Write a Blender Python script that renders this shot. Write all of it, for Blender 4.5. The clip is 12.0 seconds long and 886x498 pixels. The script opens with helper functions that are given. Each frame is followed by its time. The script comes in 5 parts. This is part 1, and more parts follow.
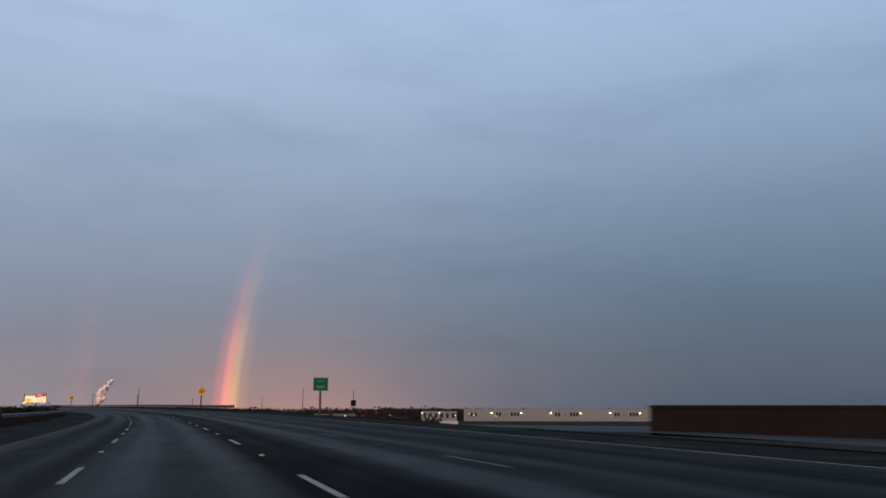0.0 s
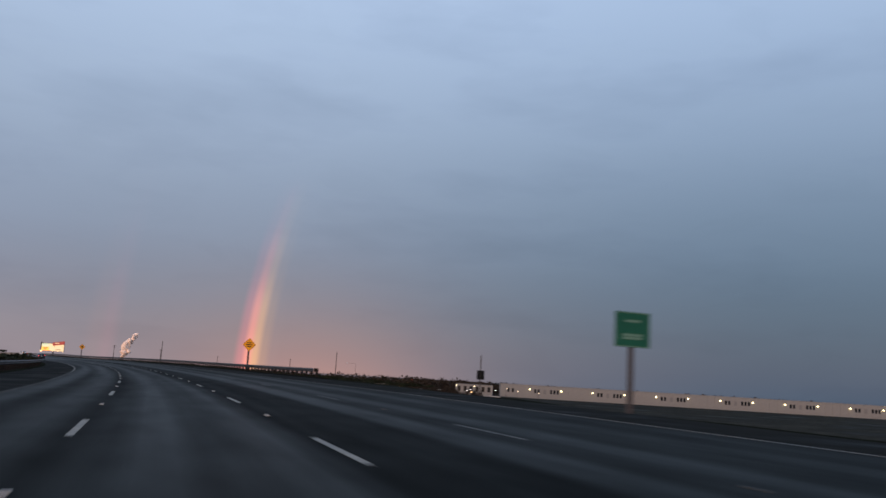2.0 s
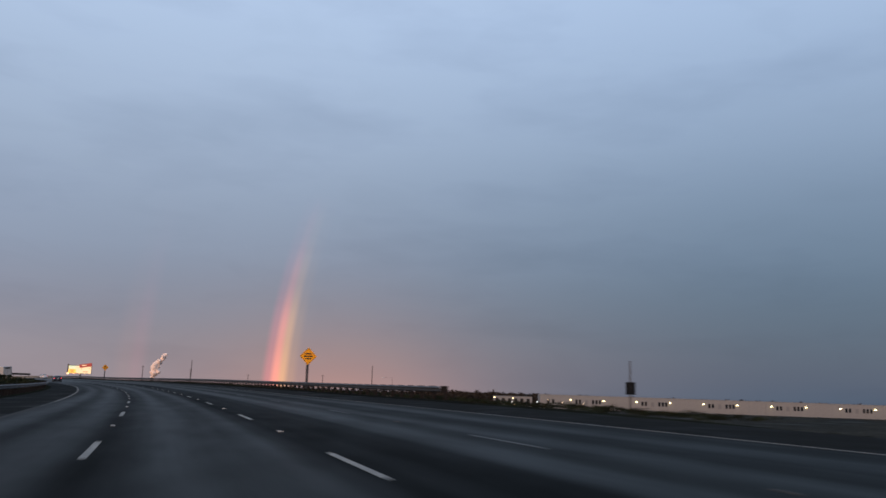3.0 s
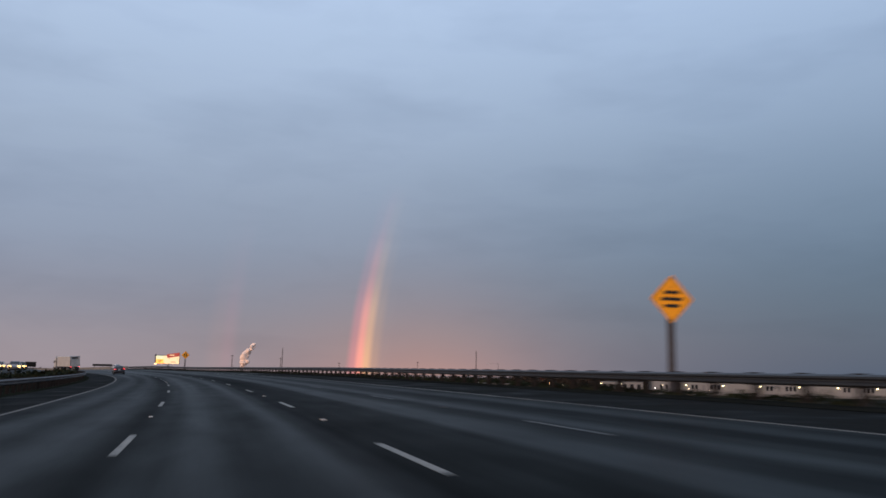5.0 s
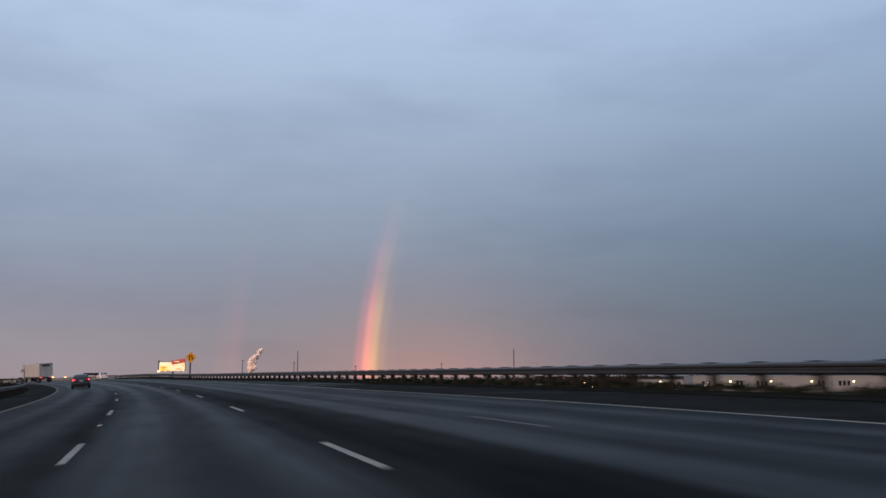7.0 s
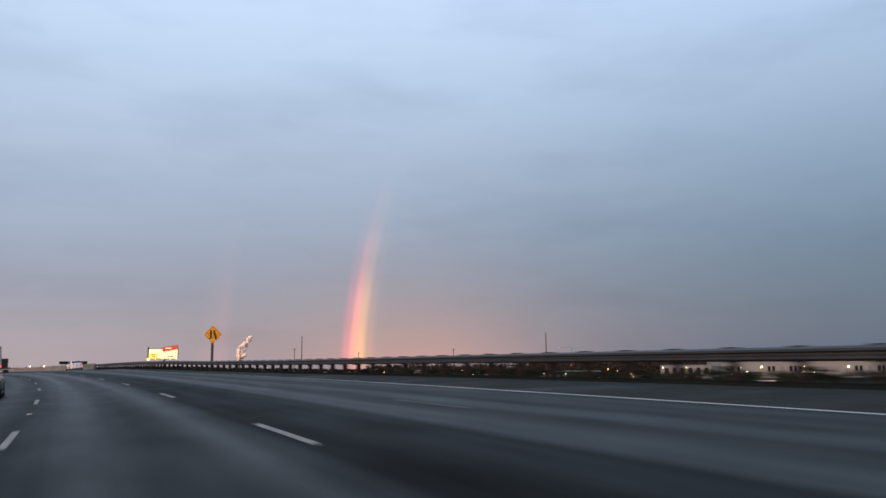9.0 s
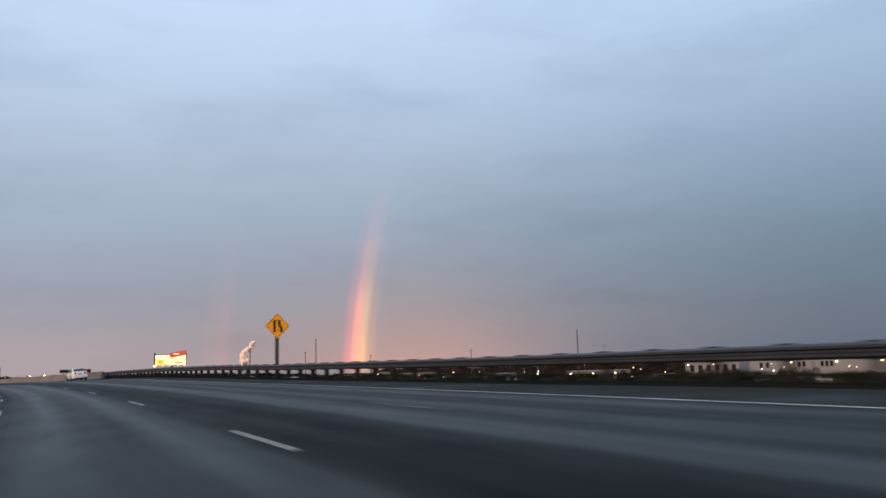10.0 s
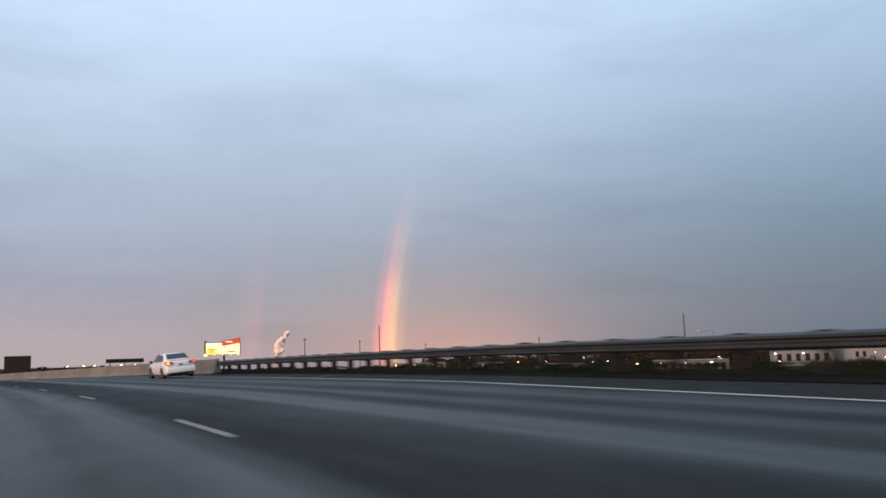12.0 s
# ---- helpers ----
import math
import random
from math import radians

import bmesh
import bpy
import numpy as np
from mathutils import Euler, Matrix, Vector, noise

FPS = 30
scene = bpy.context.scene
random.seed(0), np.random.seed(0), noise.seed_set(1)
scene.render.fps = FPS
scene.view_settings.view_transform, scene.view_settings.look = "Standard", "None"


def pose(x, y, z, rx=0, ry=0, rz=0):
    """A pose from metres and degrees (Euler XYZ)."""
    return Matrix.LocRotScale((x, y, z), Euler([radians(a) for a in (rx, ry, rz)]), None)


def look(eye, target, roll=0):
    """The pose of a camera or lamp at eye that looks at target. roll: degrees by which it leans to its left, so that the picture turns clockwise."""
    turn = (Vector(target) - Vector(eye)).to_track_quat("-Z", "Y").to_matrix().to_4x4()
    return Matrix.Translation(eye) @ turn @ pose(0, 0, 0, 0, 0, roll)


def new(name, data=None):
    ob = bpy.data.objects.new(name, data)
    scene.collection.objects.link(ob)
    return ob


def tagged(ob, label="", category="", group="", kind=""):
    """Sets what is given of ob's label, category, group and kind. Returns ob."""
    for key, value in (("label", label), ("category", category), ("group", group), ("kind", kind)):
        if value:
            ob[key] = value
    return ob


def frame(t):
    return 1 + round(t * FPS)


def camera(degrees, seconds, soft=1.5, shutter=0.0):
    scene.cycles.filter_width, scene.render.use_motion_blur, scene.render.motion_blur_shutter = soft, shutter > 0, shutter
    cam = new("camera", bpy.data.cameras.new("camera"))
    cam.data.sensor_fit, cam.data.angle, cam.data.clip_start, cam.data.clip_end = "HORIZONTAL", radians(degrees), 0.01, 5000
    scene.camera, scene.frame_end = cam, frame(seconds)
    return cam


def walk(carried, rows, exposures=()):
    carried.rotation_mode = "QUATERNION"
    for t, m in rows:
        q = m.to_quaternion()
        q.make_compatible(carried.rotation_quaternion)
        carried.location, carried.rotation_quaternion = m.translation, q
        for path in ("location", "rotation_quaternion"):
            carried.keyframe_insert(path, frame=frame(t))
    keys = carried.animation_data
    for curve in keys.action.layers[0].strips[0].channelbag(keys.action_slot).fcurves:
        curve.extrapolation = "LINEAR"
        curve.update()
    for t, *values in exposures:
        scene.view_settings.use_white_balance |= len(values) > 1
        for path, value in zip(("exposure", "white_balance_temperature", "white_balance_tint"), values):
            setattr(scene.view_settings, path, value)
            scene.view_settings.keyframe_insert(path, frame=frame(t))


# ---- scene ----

EYE = 1.14          # the lens above the road


def heading(s):
    """Degrees by which the carriageway has turned left after s metres."""
    if s < 0:
        return 0.03324 * s
    if s < 370:
        return 0.03324 * s + 7.023e-5 * s * s
    return 21.913 + 0.08521 * (s - 370)


def driven(t):
    """Metres driven after t seconds."""
    return 29.64 * t - lerp_table(t, ((0.0, -0.2), (1.0, -0.3), (2.5, 0.15), (4.5, -0.1), (5.5, -0.3), (6.2, -0.35), (7.0, 1.1), (9.0, 2.75), (10.0, 2.8), (10.5, 3.1), (11.0, 3.35), (11.5, 4.05), (12.0, 4.4)))


# the line along which the camera drives, metre by metre
LINE_START, LINE_END = -90, 1000
LINE = []
_x = _y = 0.0
_back = []
for _i in range(0, -LINE_START):
    _a = radians(heading(-_i - 0.5))
    _x += math.sin(_a)
    _y -= math.cos(_a)
    _back.append((_x, _y))
LINE = _back[::-1] + [(0.0, 0.0)]
_x = _y = 0.0
for _i in range(0, LINE_END):
    _a = radians(heading(_i + 0.5))
    _x -= math.sin(_a)
    _y += math.cos(_a)
    LINE.append((_x, _y))


def lerp_table(s, table):
    """Straight interpolation in rows of (s, value)."""
    if s <= table[0][0]:
        return table[0][1]
    for (a, va), (b, vb) in zip(table, table[1:]):
        if s <= b:
            k = (s - a) / (b - a)
            return va + (vb - va) * k
    return table[-1][1]


BANK = ((-90, 0.7), (0, 0.74), (351, 4.45), (1000, 4.45))
GRADE = ((-90, 0.0), (370, 0.0), (430, -0.5), (660, -4.0), (1000, -9.0))


def centre(s):
    k = min(max(s - LINE_START, 0.0), len(LINE) - 1.001)
    i = int(k)
    f = k - i
    (ax, ay), (bx, by) = LINE[i], LINE[i + 1]
    return ax + (bx - ax) * f, ay + (by - ay) * f


def at(s, lat, dz=0.0):
    """A point s metres along and lat metres right of the driven line, dz above the banked roadway."""
    x, y = centre(s)
    a = radians(heading(s))
    b = radians(lerp_table(s, BANK))
    z = lerp_table(s, GRADE)
    return Vector((x + lat * math.cos(a), y + lat * math.sin(a), z + lat * math.tan(b) + dz))


# ---- camera ----
cam = camera(57.47, 12.0, soft=1.6, shutter=0.5)
# seconds, yaw, pitch, roll, metres to the right of the driven line
TURNS = (
    (0.0, -18.17, 11.01, -0.09, 0.35), (0.5, -18.28, 9.88, -0.24, 0.26), (1.0, -18.18, 9.09, -1.28, 0.12),
    (1.5, -17.61, 9.47, -2.88, 0.02), (2.0, -16.39, 9.01, -3.39, -0.05), (2.5, -15.58, 9.79, -2.47, -0.08),
    (4.5, -10.72, 9.30, -1.41, -0.05), (5.0, -9.07, 8.69, -1.11, 0.02), (5.5, -7.69, 8.51, -0.40, 0.09),
    (6.0, -7.30, 8.21, -0.28, 0.06), (6.5, -7.71, 8.15, -0.03, 0.06), (7.0, -8.80, 8.79, 0.19, 0.1),
    (9.0, -9.71, 7.87, 0.51, -0.12), (9.5, -9.78, 8.06, 1.70, -0.12), (10.0, -9.72, 7.99, 1.56, -0.14),
    (10.5, -9.27, 7.51, 1.17, -0.22), (11.0, -8.61, 7.18, 1.53, -0.2), (11.5, -8.42, 7.09, 1.78, -0.12),
    (12.0, -7.66, 7.35, 1.65, -0.05),
)
rows = []
for t, yaw, pitch, roll, lat in TURNS:
    p = at(driven(t), lat)
    turn = Matrix.Rotation(radians(yaw), 4, "Z") @ Matrix.Rotation(radians(90 + pitch), 4, "X") @ Matrix.Rotation(radians(-roll), 4, "Z")
    rows.append((t, Matrix.Translation((p.x, p.y, p.z + EYE)) @ turn))
EXPOSURES = ((0.0, -0.03, 6500, 10), (0.5, -0.04, 6500, 10), (1.0, 0.03, 6510, 10), (2.0, 0.06, 6530, 10), (2.5, 0.10, 6550, 10), (4.5, 0.03, 6560, 10),
             (5.0, 0.12, 6600, 10), (5.5, 0.10, 6610, 10), (6.5, 0.12, 6640, 10), (7.0, 0.12, 6650, 10), (9.0, 0.48, 6770, 9), (10.0, 0.45, 6810, 8),
             (10.5, 0.54, 6840, 8), (12.0, 0.59, 6950, 8))
walk(cam, rows, EXPOSURES)

# ---- world ----
ANTISOLAR_AZ, SUN_ELEV = 45.55, 2.0
world = bpy.data.worlds.new("dusk_sky")
scene.world = world
world.use_nodes = True
wt = world.node_tree
wt.nodes.clear()


def wnode(kind, **kw):
    n = wt.nodes.new(kind)
    for k, v in kw.items():
        setattr(n, k, v)
    return n


def wmath(op, a, b=None, c=None, clamp=False):
    n = wnode("ShaderNodeMath", operation=op, use_clamp=clamp)
    for i, v in enumerate((a, b, c)):
        if v is None:
            continue
        if isinstance(v, (int, float)):
            n.inputs[i].default_value = v
        else:
            wt.links.new(v, n.inputs[i])
    return n.outputs[0]


def wramp(value, stops, ease="B_SPLINE"):
    n = wnode("ShaderNodeValToRGB")
    n.color_ramp.interpolation = ease
    el = n.color_ramp.elements
    while len(el) < len(stops):
        el.new(0.5)
    for e, (pos, col) in zip(el, stops):
        e.position = pos
        e.color = (*col, 1)
    wt.links.new(value, n.inputs[0])
    return n.outputs[0]


def wmix(fac, a, b, kind="MIX"):
    n = wnode("ShaderNodeMix", data_type="RGBA", blend_type=kind)
    for sock, v in ((n.inputs[0], fac), (n.inputs[6], a), (n.inputs[7], b)):
        if isinstance(v, (int, float)):
            sock.default_value = v
        elif isinstance(v, tuple):
            sock.default_value = (*v, 1)
        else:
            wt.links.new(v, sock)
    return n.outputs[2]


coord = wnode("ShaderNodeTexCoord").outputs["Generated"]
sep = wnode("ShaderNodeSeparateXYZ")
wt.links.new(coord, sep.inputs[0])
elev = wmath("MULTIPLY", wmath("ARCSINE", sep.outputs[2]), 180 / math.pi)
azim = wmath("MULTIPLY", wmath("ARCTAN2", sep.outputs[0], sep.outputs[1]), 180 / math.pi)
up = wmath("DIVIDE", elev, 40.0, clamp=True)
# cloud deck towards the west and towards the rain in the east
west = wramp(up, ((0.0, (0.285, 0.240, 0.262)), (0.10, (0.212, 0.219, 0.282)), (0.22, (0.218, 0.268, 0.372)),
                  (0.42, (0.325, 0.412, 0.555)), (0.68, (0.445, 0.578, 0.80)), (1.0, (0.425, 0.542, 0.745))))
east = wramp(up, ((0.0, (0.079, 0.110, 0.161)), (0.10, (0.080, 0.123, 0.188)), (0.22, (0.110, 0.169, 0.257)),
                  (0.42, (0.228, 0.312, 0.447)), (0.68, (0.395, 0.527, 0.75)), (1.0, (0.425, 0.552, 0.765))))
side = wmath("MULTIPLY_ADD", azim, 1 / 48.0, 0.12, clamp=True)
soft = wnode("ShaderNodeMapRange", interpolation_type="SMOOTHSTEP")
wt.links.new(side, soft.inputs[0])
deck = wmix(soft.outputs[0], west, east)
# long streaks in the clouds
mp = wnode("ShaderNodeMapping")
mp.inputs["Scale"].default_value = (2.2, 2.2, 9.0)
mp.inputs["Rotation"].default_value = (0.05, -0.10, 0.0)
wt.links.new(coord, mp.inputs[0])
ns = wnode("ShaderNodeTexNoise")
ns.inputs["Scale"].default_value, ns.inputs["Detail"].default_value, ns.inputs["Roughness"].default_value = 1.6, 4.0, 0.5
wt.links.new(mp.outputs[0], ns.inputs["Vector"])
streak = wramp(ns.outputs[0], ((0.30, (0.84, 0.85, 0.87)), (0.70, (1.14, 1.13, 1.12))))
deck = wmix(1.0, deck, streak, "MULTIPLY")
# finer ragged cloud texture
mf = wnode("ShaderNodeMapping")
mf.inputs["Scale"].default_value = (5.5, 5.5, 15.0)
wt.links.new(coord, mf.inputs[0])
nf = wnode("ShaderNodeTexNoise")
nf.inputs["Scale"].default_value, nf.inputs["Detail"].default_value, nf.inputs["Roughness"].default_value, nf.inputs["Distortion"].default_value = 1.7, 5.0, 0.55, 0.6
wt.links.new(mf.outputs[0], nf.inputs["Vector"])
ragged = wramp(nf.outputs[0], ((0.30, (0.955, 0.957, 0.96)), (0.70, (1.045, 1.043, 1.04))))
deck = wmix(1.0, deck, ragged, "MULTIPLY")
# the deck thins and brightens towards the west
lift = wnode("ShaderNodeMapRange", interpolation_type="SMOOTHSTEP")
for i_, v_ in enumerate((-18.0, -3.0, 1.13, 1.0)):
    lift.inputs[i_ + 1].default_value = v_
wt.links.new(azim, lift.inputs[0])
deck = wmix(wmath("MULTIPLY_ADD", up, -2.2, 1.0, clamp=True), deck, wmix(1.0, deck, lift.outputs[0], "MULTIPLY"))
# pink evening glow low over the land, inside the bow
glow_az = wmath("POWER", 2.718, wmath("MULTIPLY", wmath("POWER", wmath("DIVIDE", wmath("SUBTRACT", azim, 7.5), 8.0), 2.0), -1.0))
glow_el = wmath("POWER", 2.718, wmath("MULTIPLY", wmath("MAXIMUM", elev, 0.0), -0.36))
glow = wmath("MULTIPLY", glow_az, glow_el)
deck = wmix(glow, deck, (0.40, 0.25, 0.238))
# rainbow: the angle from the point opposite to the sun
aa, ae = radians(ANTISOLAR_AZ), radians(-SUN_ELEV)
dot = wnode("ShaderNodeVectorMath", operation="DOT_PRODUCT")
wt.links.new(coord, dot.inputs[0])
dot.inputs[1].default_value = (math.sin(aa) * math.cos(ae), math.cos(aa) * math.cos(ae), math.sin(ae))
angle = wmath("MULTIPLY", wmath("ARCCOSINE", dot.outputs["Value"]), 180 / math.pi)
bow_pos = wmath("DIVIDE", wmath("SUBTRACT", angle, 40.0), 3.6, clamp=True)
K = (0.0, 0.0, 0.0)
primary = wramp(bow_pos, ((0.0, K), (0.18, (0.008, 0.006, 0.004)), (0.36, (0.085, 0.042, 0.004)), (0.50, (0.34, 0.155, 0.020)),
                          (0.63, (0.52, 0.105, 0.045)), (0.76, (0.19, 0.016, 0.022)), (0.92, K)), "EASE")
bow2_pos = wmath("DIVIDE", wmath("SUBTRACT", angle, 49.4), 4.6, clamp=True)
secondary = wramp(bow2_pos, ((0.22, K), (0.42, (0.042, 0.008, 0.009)), (0.56, (0.024, 0.008, 0.004)), (0.78, (0.0, 0.002, 0.003)), (0.95, K)), "EASE")
fade = wramp(wmath("DIVIDE", elev, 16.0, clamp=True), ((0.0, (1.25, 1.25, 1.25)), (0.22, (0.85, 0.85, 0.85)), (0.45, (0.28, 0.28, 0.28)), (0.66, (0.07, 0.07, 0.07)), (0.85, K)), "EASE")
bows = wmix(1.0, wmix(1.0, primary, secondary, "ADD"), fade, "MULTIPLY")
deck = wmix(1.0, deck, bows, "ADD")
# below the horizon the land is dark
below = wmath("MULTIPLY_ADD", elev, 0.5, 1.0, clamp=True)
deck = wmix(below, (0.03, 0.033, 0.035), deck)
sky = wnode("ShaderNodeTexSky", sky_type="NISHITA", sun_disc=False)
sky.sun_elevation, sky.sun_rotation = radians(SUN_ELEV), radians(180 + ANTISOLAR_AZ)
bg_sky, bg_deck, add = wnode("ShaderNodeBackground"), wnode("ShaderNodeBackground"), wnode("ShaderNodeAddShader")
wt.links.new(sky.outputs[0], bg_sky.inputs[0])
bg_sky.inputs[1].default_value = 0.012
wt.links.new(deck, bg_deck.inputs[0])
bg_deck.inputs[1].default_value = 1.0
wt.links.new(bg_sky.outputs[0], add.inputs[0])
wt.links.new(bg_deck.outputs[0], add.inputs[1])
wout = wnode("ShaderNodeOutputWorld")
wt.links.new(add.outputs[0], wout.inputs[0])

sun_data = bpy.data.lights.new("low_sun", "SUN")
sun_data.energy, sun_data.angle, sun_data.color = 3.3, radians(45), (1.0, 0.62, 0.42)
sun = new("low_sun", sun_data)
sa = radians(180 + ANTISOLAR_AZ)
sun_dir = Vector((math.sin(sa), math.cos(sa), math.tan(radians(SUN_ELEV + 3))))
sun.matrix_world = look(sun_dir * 50, (0, 0, 0))

# ---- materials ----
def material(name, base, rough=0.6, metal=0.0, grain=0.15, scale=6.0, bump=0.0, spec=0.5, large=0.12, large_scale=0.25, coat=0.0):
    """A surface with grain at two sizes, in object space metres."""
    m = bpy.data.materials.new(name)
    m.use_nodes = True
    nt = m.node_tree
    b = nt.nodes["Principled BSDF"]
    b.inputs["Roughness"].default_value, b.inputs["Metallic"].default_value = rough, metal
    b.inputs["Specular IOR Level"].default_value, b.inputs["Coat Weight"].default_value = spec, coat
    tc = nt.nodes.new("ShaderNodeTexCoord")
    values = []
    for sc, amount in ((scale, grain), (large_scale, large)):
        n = nt.nodes.new("ShaderNodeTexNoise")
        n.inputs["Scale"].default_value, n.inputs["Detail"].default_value = sc, 4.0
        nt.links.new(tc.outputs["Object"], n.inputs["Vector"])
        r = nt.nodes.new("ShaderNodeMapRange")
        r.inputs[1].default_value, r.inputs[2].default_value = 0.3, 0.7
        r.inputs[3].default_value, r.inputs[4].default_value = 1 - amount, 1 + amount
        nt.links.new(n.outputs[0], r.inputs[0])
        values.append((n, r))
    mul = nt.nodes.new("ShaderNodeMath")
    mul.operation = "MULTIPLY"
    nt.links.new(values[0][1].outputs[0], mul.inputs[0])
    nt.links.new(values[1][1].outputs[0], mul.inputs[1])
    col = nt.nodes.new("ShaderNodeVectorMath")
    col.operation = "SCALE"
    col.inputs[0].default_value = base
    nt.links.new(mul.outputs[0], col.inputs["Scale"])
    nt.links.new(col.outputs[0], b.inputs["Base Color"])
    rr = nt.nodes.new("ShaderNodeMath")
    rr.operation = "MULTIPLY"
    rr.inputs[1].default_value = rough
    nt.links.new(values[1][1].outputs[0], rr.inputs[0])
    nt.links.new(rr.outputs[0], b.inputs["Roughness"])
    if bump:
        bp = nt.nodes.new("ShaderNodeBump")
        bp.inputs["Strength"].default_value, bp.inputs["Distance"].default_value = bump, 0.02
        nt.links.new(values[0][0].outputs[0], bp.inputs["Height"])
        nt.links.new(bp.outputs[0], b.inputs["Normal"])
    return m


def glowing(name, colour, strength):
    m = bpy.data.materials.new(name)
    m.use_nodes = True
    b = m.node_tree.nodes["Principled BSDF"]
    b.inputs["Base Color"].default_value = (*colour, 1)
    b.inputs["Emission Color"].default_value = (*colour, 1)
    b.inputs["Emission Strength"].default_value = strength
    return m


def asphalt_material():
    """Wet asphalt with long wheel tracks; the UV map holds metres across and along."""
    m = bpy.data.materials.new("wet_asphalt")
    m.use_nodes = True
    nt = m.node_tree
    b = nt.nodes["Principled BSDF"]
    uv = nt.nodes.new("ShaderNodeUVMap")
    uv.uv_map = "lanes"

    def tex(sx, sy, detail, seed):
        mp = nt.nodes.new("ShaderNodeMapping")
        mp.inputs["Scale"].default_value = (sx, sy, 1)
        mp.inputs["Location"].default_value = (seed, seed * 2.3, 0)
        nt.links.new(uv.outputs[0], mp.inputs[0])
        n = nt.nodes.new("ShaderNodeTexNoise")
        n.inputs["Scale"].default_value, n.inputs["Detail"].default_value = 1.0, detail
        nt.links.new(mp.outputs[0], n.inputs["Vector"])
        return n.outputs[0]

    def span(v, a, bb, lo, hi):
        r = nt.nodes.new("ShaderNodeMapRange")
        r.inputs[1].default_value, r.inputs[2].default_value, r.inputs[3].default_value, r.inputs[4].default_value = a, bb, lo, hi
        nt.links.new(v, r.inputs[0])
        return r.outputs[0]

    def mul(a, c):
        n = nt.nodes.new("ShaderNodeMath")
        n.operation = "MULTIPLY"
        nt.links.new(a, n.inputs[0])
        nt.links.new(c, n.inputs[1])
        return n.outputs[0]

    def calc(op, a, c, d=None):
        n = nt.nodes.new("ShaderNodeMath")
        n.operation = op
        for i, v in enumerate((a, c, d)):
            if v is None:
                continue
            if isinstance(v, (int, float)):
                n.inputs[i].default_value = v
            else:
                nt.links.new(v, n.inputs[i])
        return n.outputs[0]

    sep = nt.nodes.new("ShaderNodeSeparateXYZ")
    nt.links.new(uv.outputs[0], sep.inputs[0])
    # polished wheel paths along the lanes, wandering a little along the road: metres across, shine
    wander = calc("MULTIPLY", calc("SUBTRACT", tex(0.05, 0.012, 2.0, 5.3), 0.5), 0.8)
    across = calc("MULTIPLY_ADD", calc("ADD", sep.outputs[0], wander), 1 / 18.0, 6.0 / 18.0)
    paths = ((-6.0, 0.2), (-4.7, 0.3), (-3.9, 0.8), (-3.1, 0.35), (-2.2, 0.75), (-1.2, 0.1), (-0.6, 0.55), (0.0, 1.0), (0.7, 0.5), (1.05, 0.5), (1.6, 0.95), (2.0, 0.45),
             (2.35, 0.0), (3.5, 0.02), (4.15, 0.15), (4.6, 0.85), (5.1, 1.0), (5.7, 0.4), (6.1, 0.35), (6.8, 0.85), (7.5, 0.3), (8.2, 0.35), (8.8, 0.7), (9.6, 0.3), (11.5, 0.3))
    ramp_node = nt.nodes.new("ShaderNodeValToRGB")
    ramp_node.color_ramp.interpolation = "EASE"
    keys_ = ramp_node.color_ramp.elements
    while len(keys_) < len(paths):
        keys_.new(0.5)
    for key, (metres, shine) in zip(keys_, paths):
        key.position, key.color = (metres + 6.0) / 18.0, (shine, shine, shine, 1)
    nt.links.new(across, ramp_node.inputs[0])
    path = ramp_node.outputs[0]
    drift = tex(0.55, 0.010, 2.0, 3.1)       # long uneven wear
    tracks = calc("ADD", calc("MULTIPLY", path, 0.32), calc("MULTIPLY_ADD", drift, 0.46, 0.136))
    patches = tex(0.5, 0.07, 5.0, 7.7)      # wet and drier stretches
    grit = tex(22.0, 22.0, 3.0, 1.3)
    scuffs = tex(2.2, 0.05, 5.0, 11.9)      # narrow pale scuffs
    mottle = tex(1.1, 0.30, 6.0, 19.3)      # blotches of standing wet
    start_tone = span(sep.outputs[1], 55.0, 125.0, 0.72, 1.0)      # darker up to 55 m, full tone from 125 m
    shade = mul(mul(mul(mul(start_tone, span(tracks, 0.32, 0.68, 0.55, 1.45)), span(patches, 0.3, 0.7, 0.7, 1.3)), span(scuffs, 0.3, 0.7, 0.85, 1.18)), mul(span(grit, 0.3, 0.7, 0.6, 1.4), span(mottle, 0.3, 0.7, 0.8, 1.25)))
    col = nt.nodes.new("ShaderNodeVectorMath")
    col.operation = "SCALE"
    col.inputs[0].default_value = (0.0076, 0.0096, 0.0096)
    nt.links.new(shade, col.inputs["Scale"])
    nt.links.new(col.outputs[0], b.inputs["Base Color"])
    nt.links.new(mul(span(tracks, 0.32, 0.68, 0.70, 0.52), span(patches, 0.3, 0.7, 0.9, 1.1)), b.inputs["Roughness"])
    # sheen of the wet road, raised further along, past the rise, to brighten it
    wet = mul(start_tone, span(sep.outputs[1], 248.0, 352.0, 0.88, 5.5))
    nt.links.new(mul(mul(span(tracks, 0.34, 0.68, 0.013, 0.061), mul(span(patches, 0.3, 0.7, 0.65, 1.35), mul(span(mottle, 0.3, 0.7, 0.65, 1.35), span(scuffs, 0.3, 0.7, 0.82, 1.2)))), wet), b.inputs["Specular IOR Level"])
    b.inputs["Specular Tint"].default_value = (0.94, 1.0, 0.92, 1.0)      # tints the sky's reflection a little greener
    bp = nt.nodes.new("ShaderNodeBump")
    bp.inputs["Strength"].default_value, bp.inputs["Distance"].default_value = 0.25, 0.01
    nt.links.new(grit, bp.inputs["Height"])
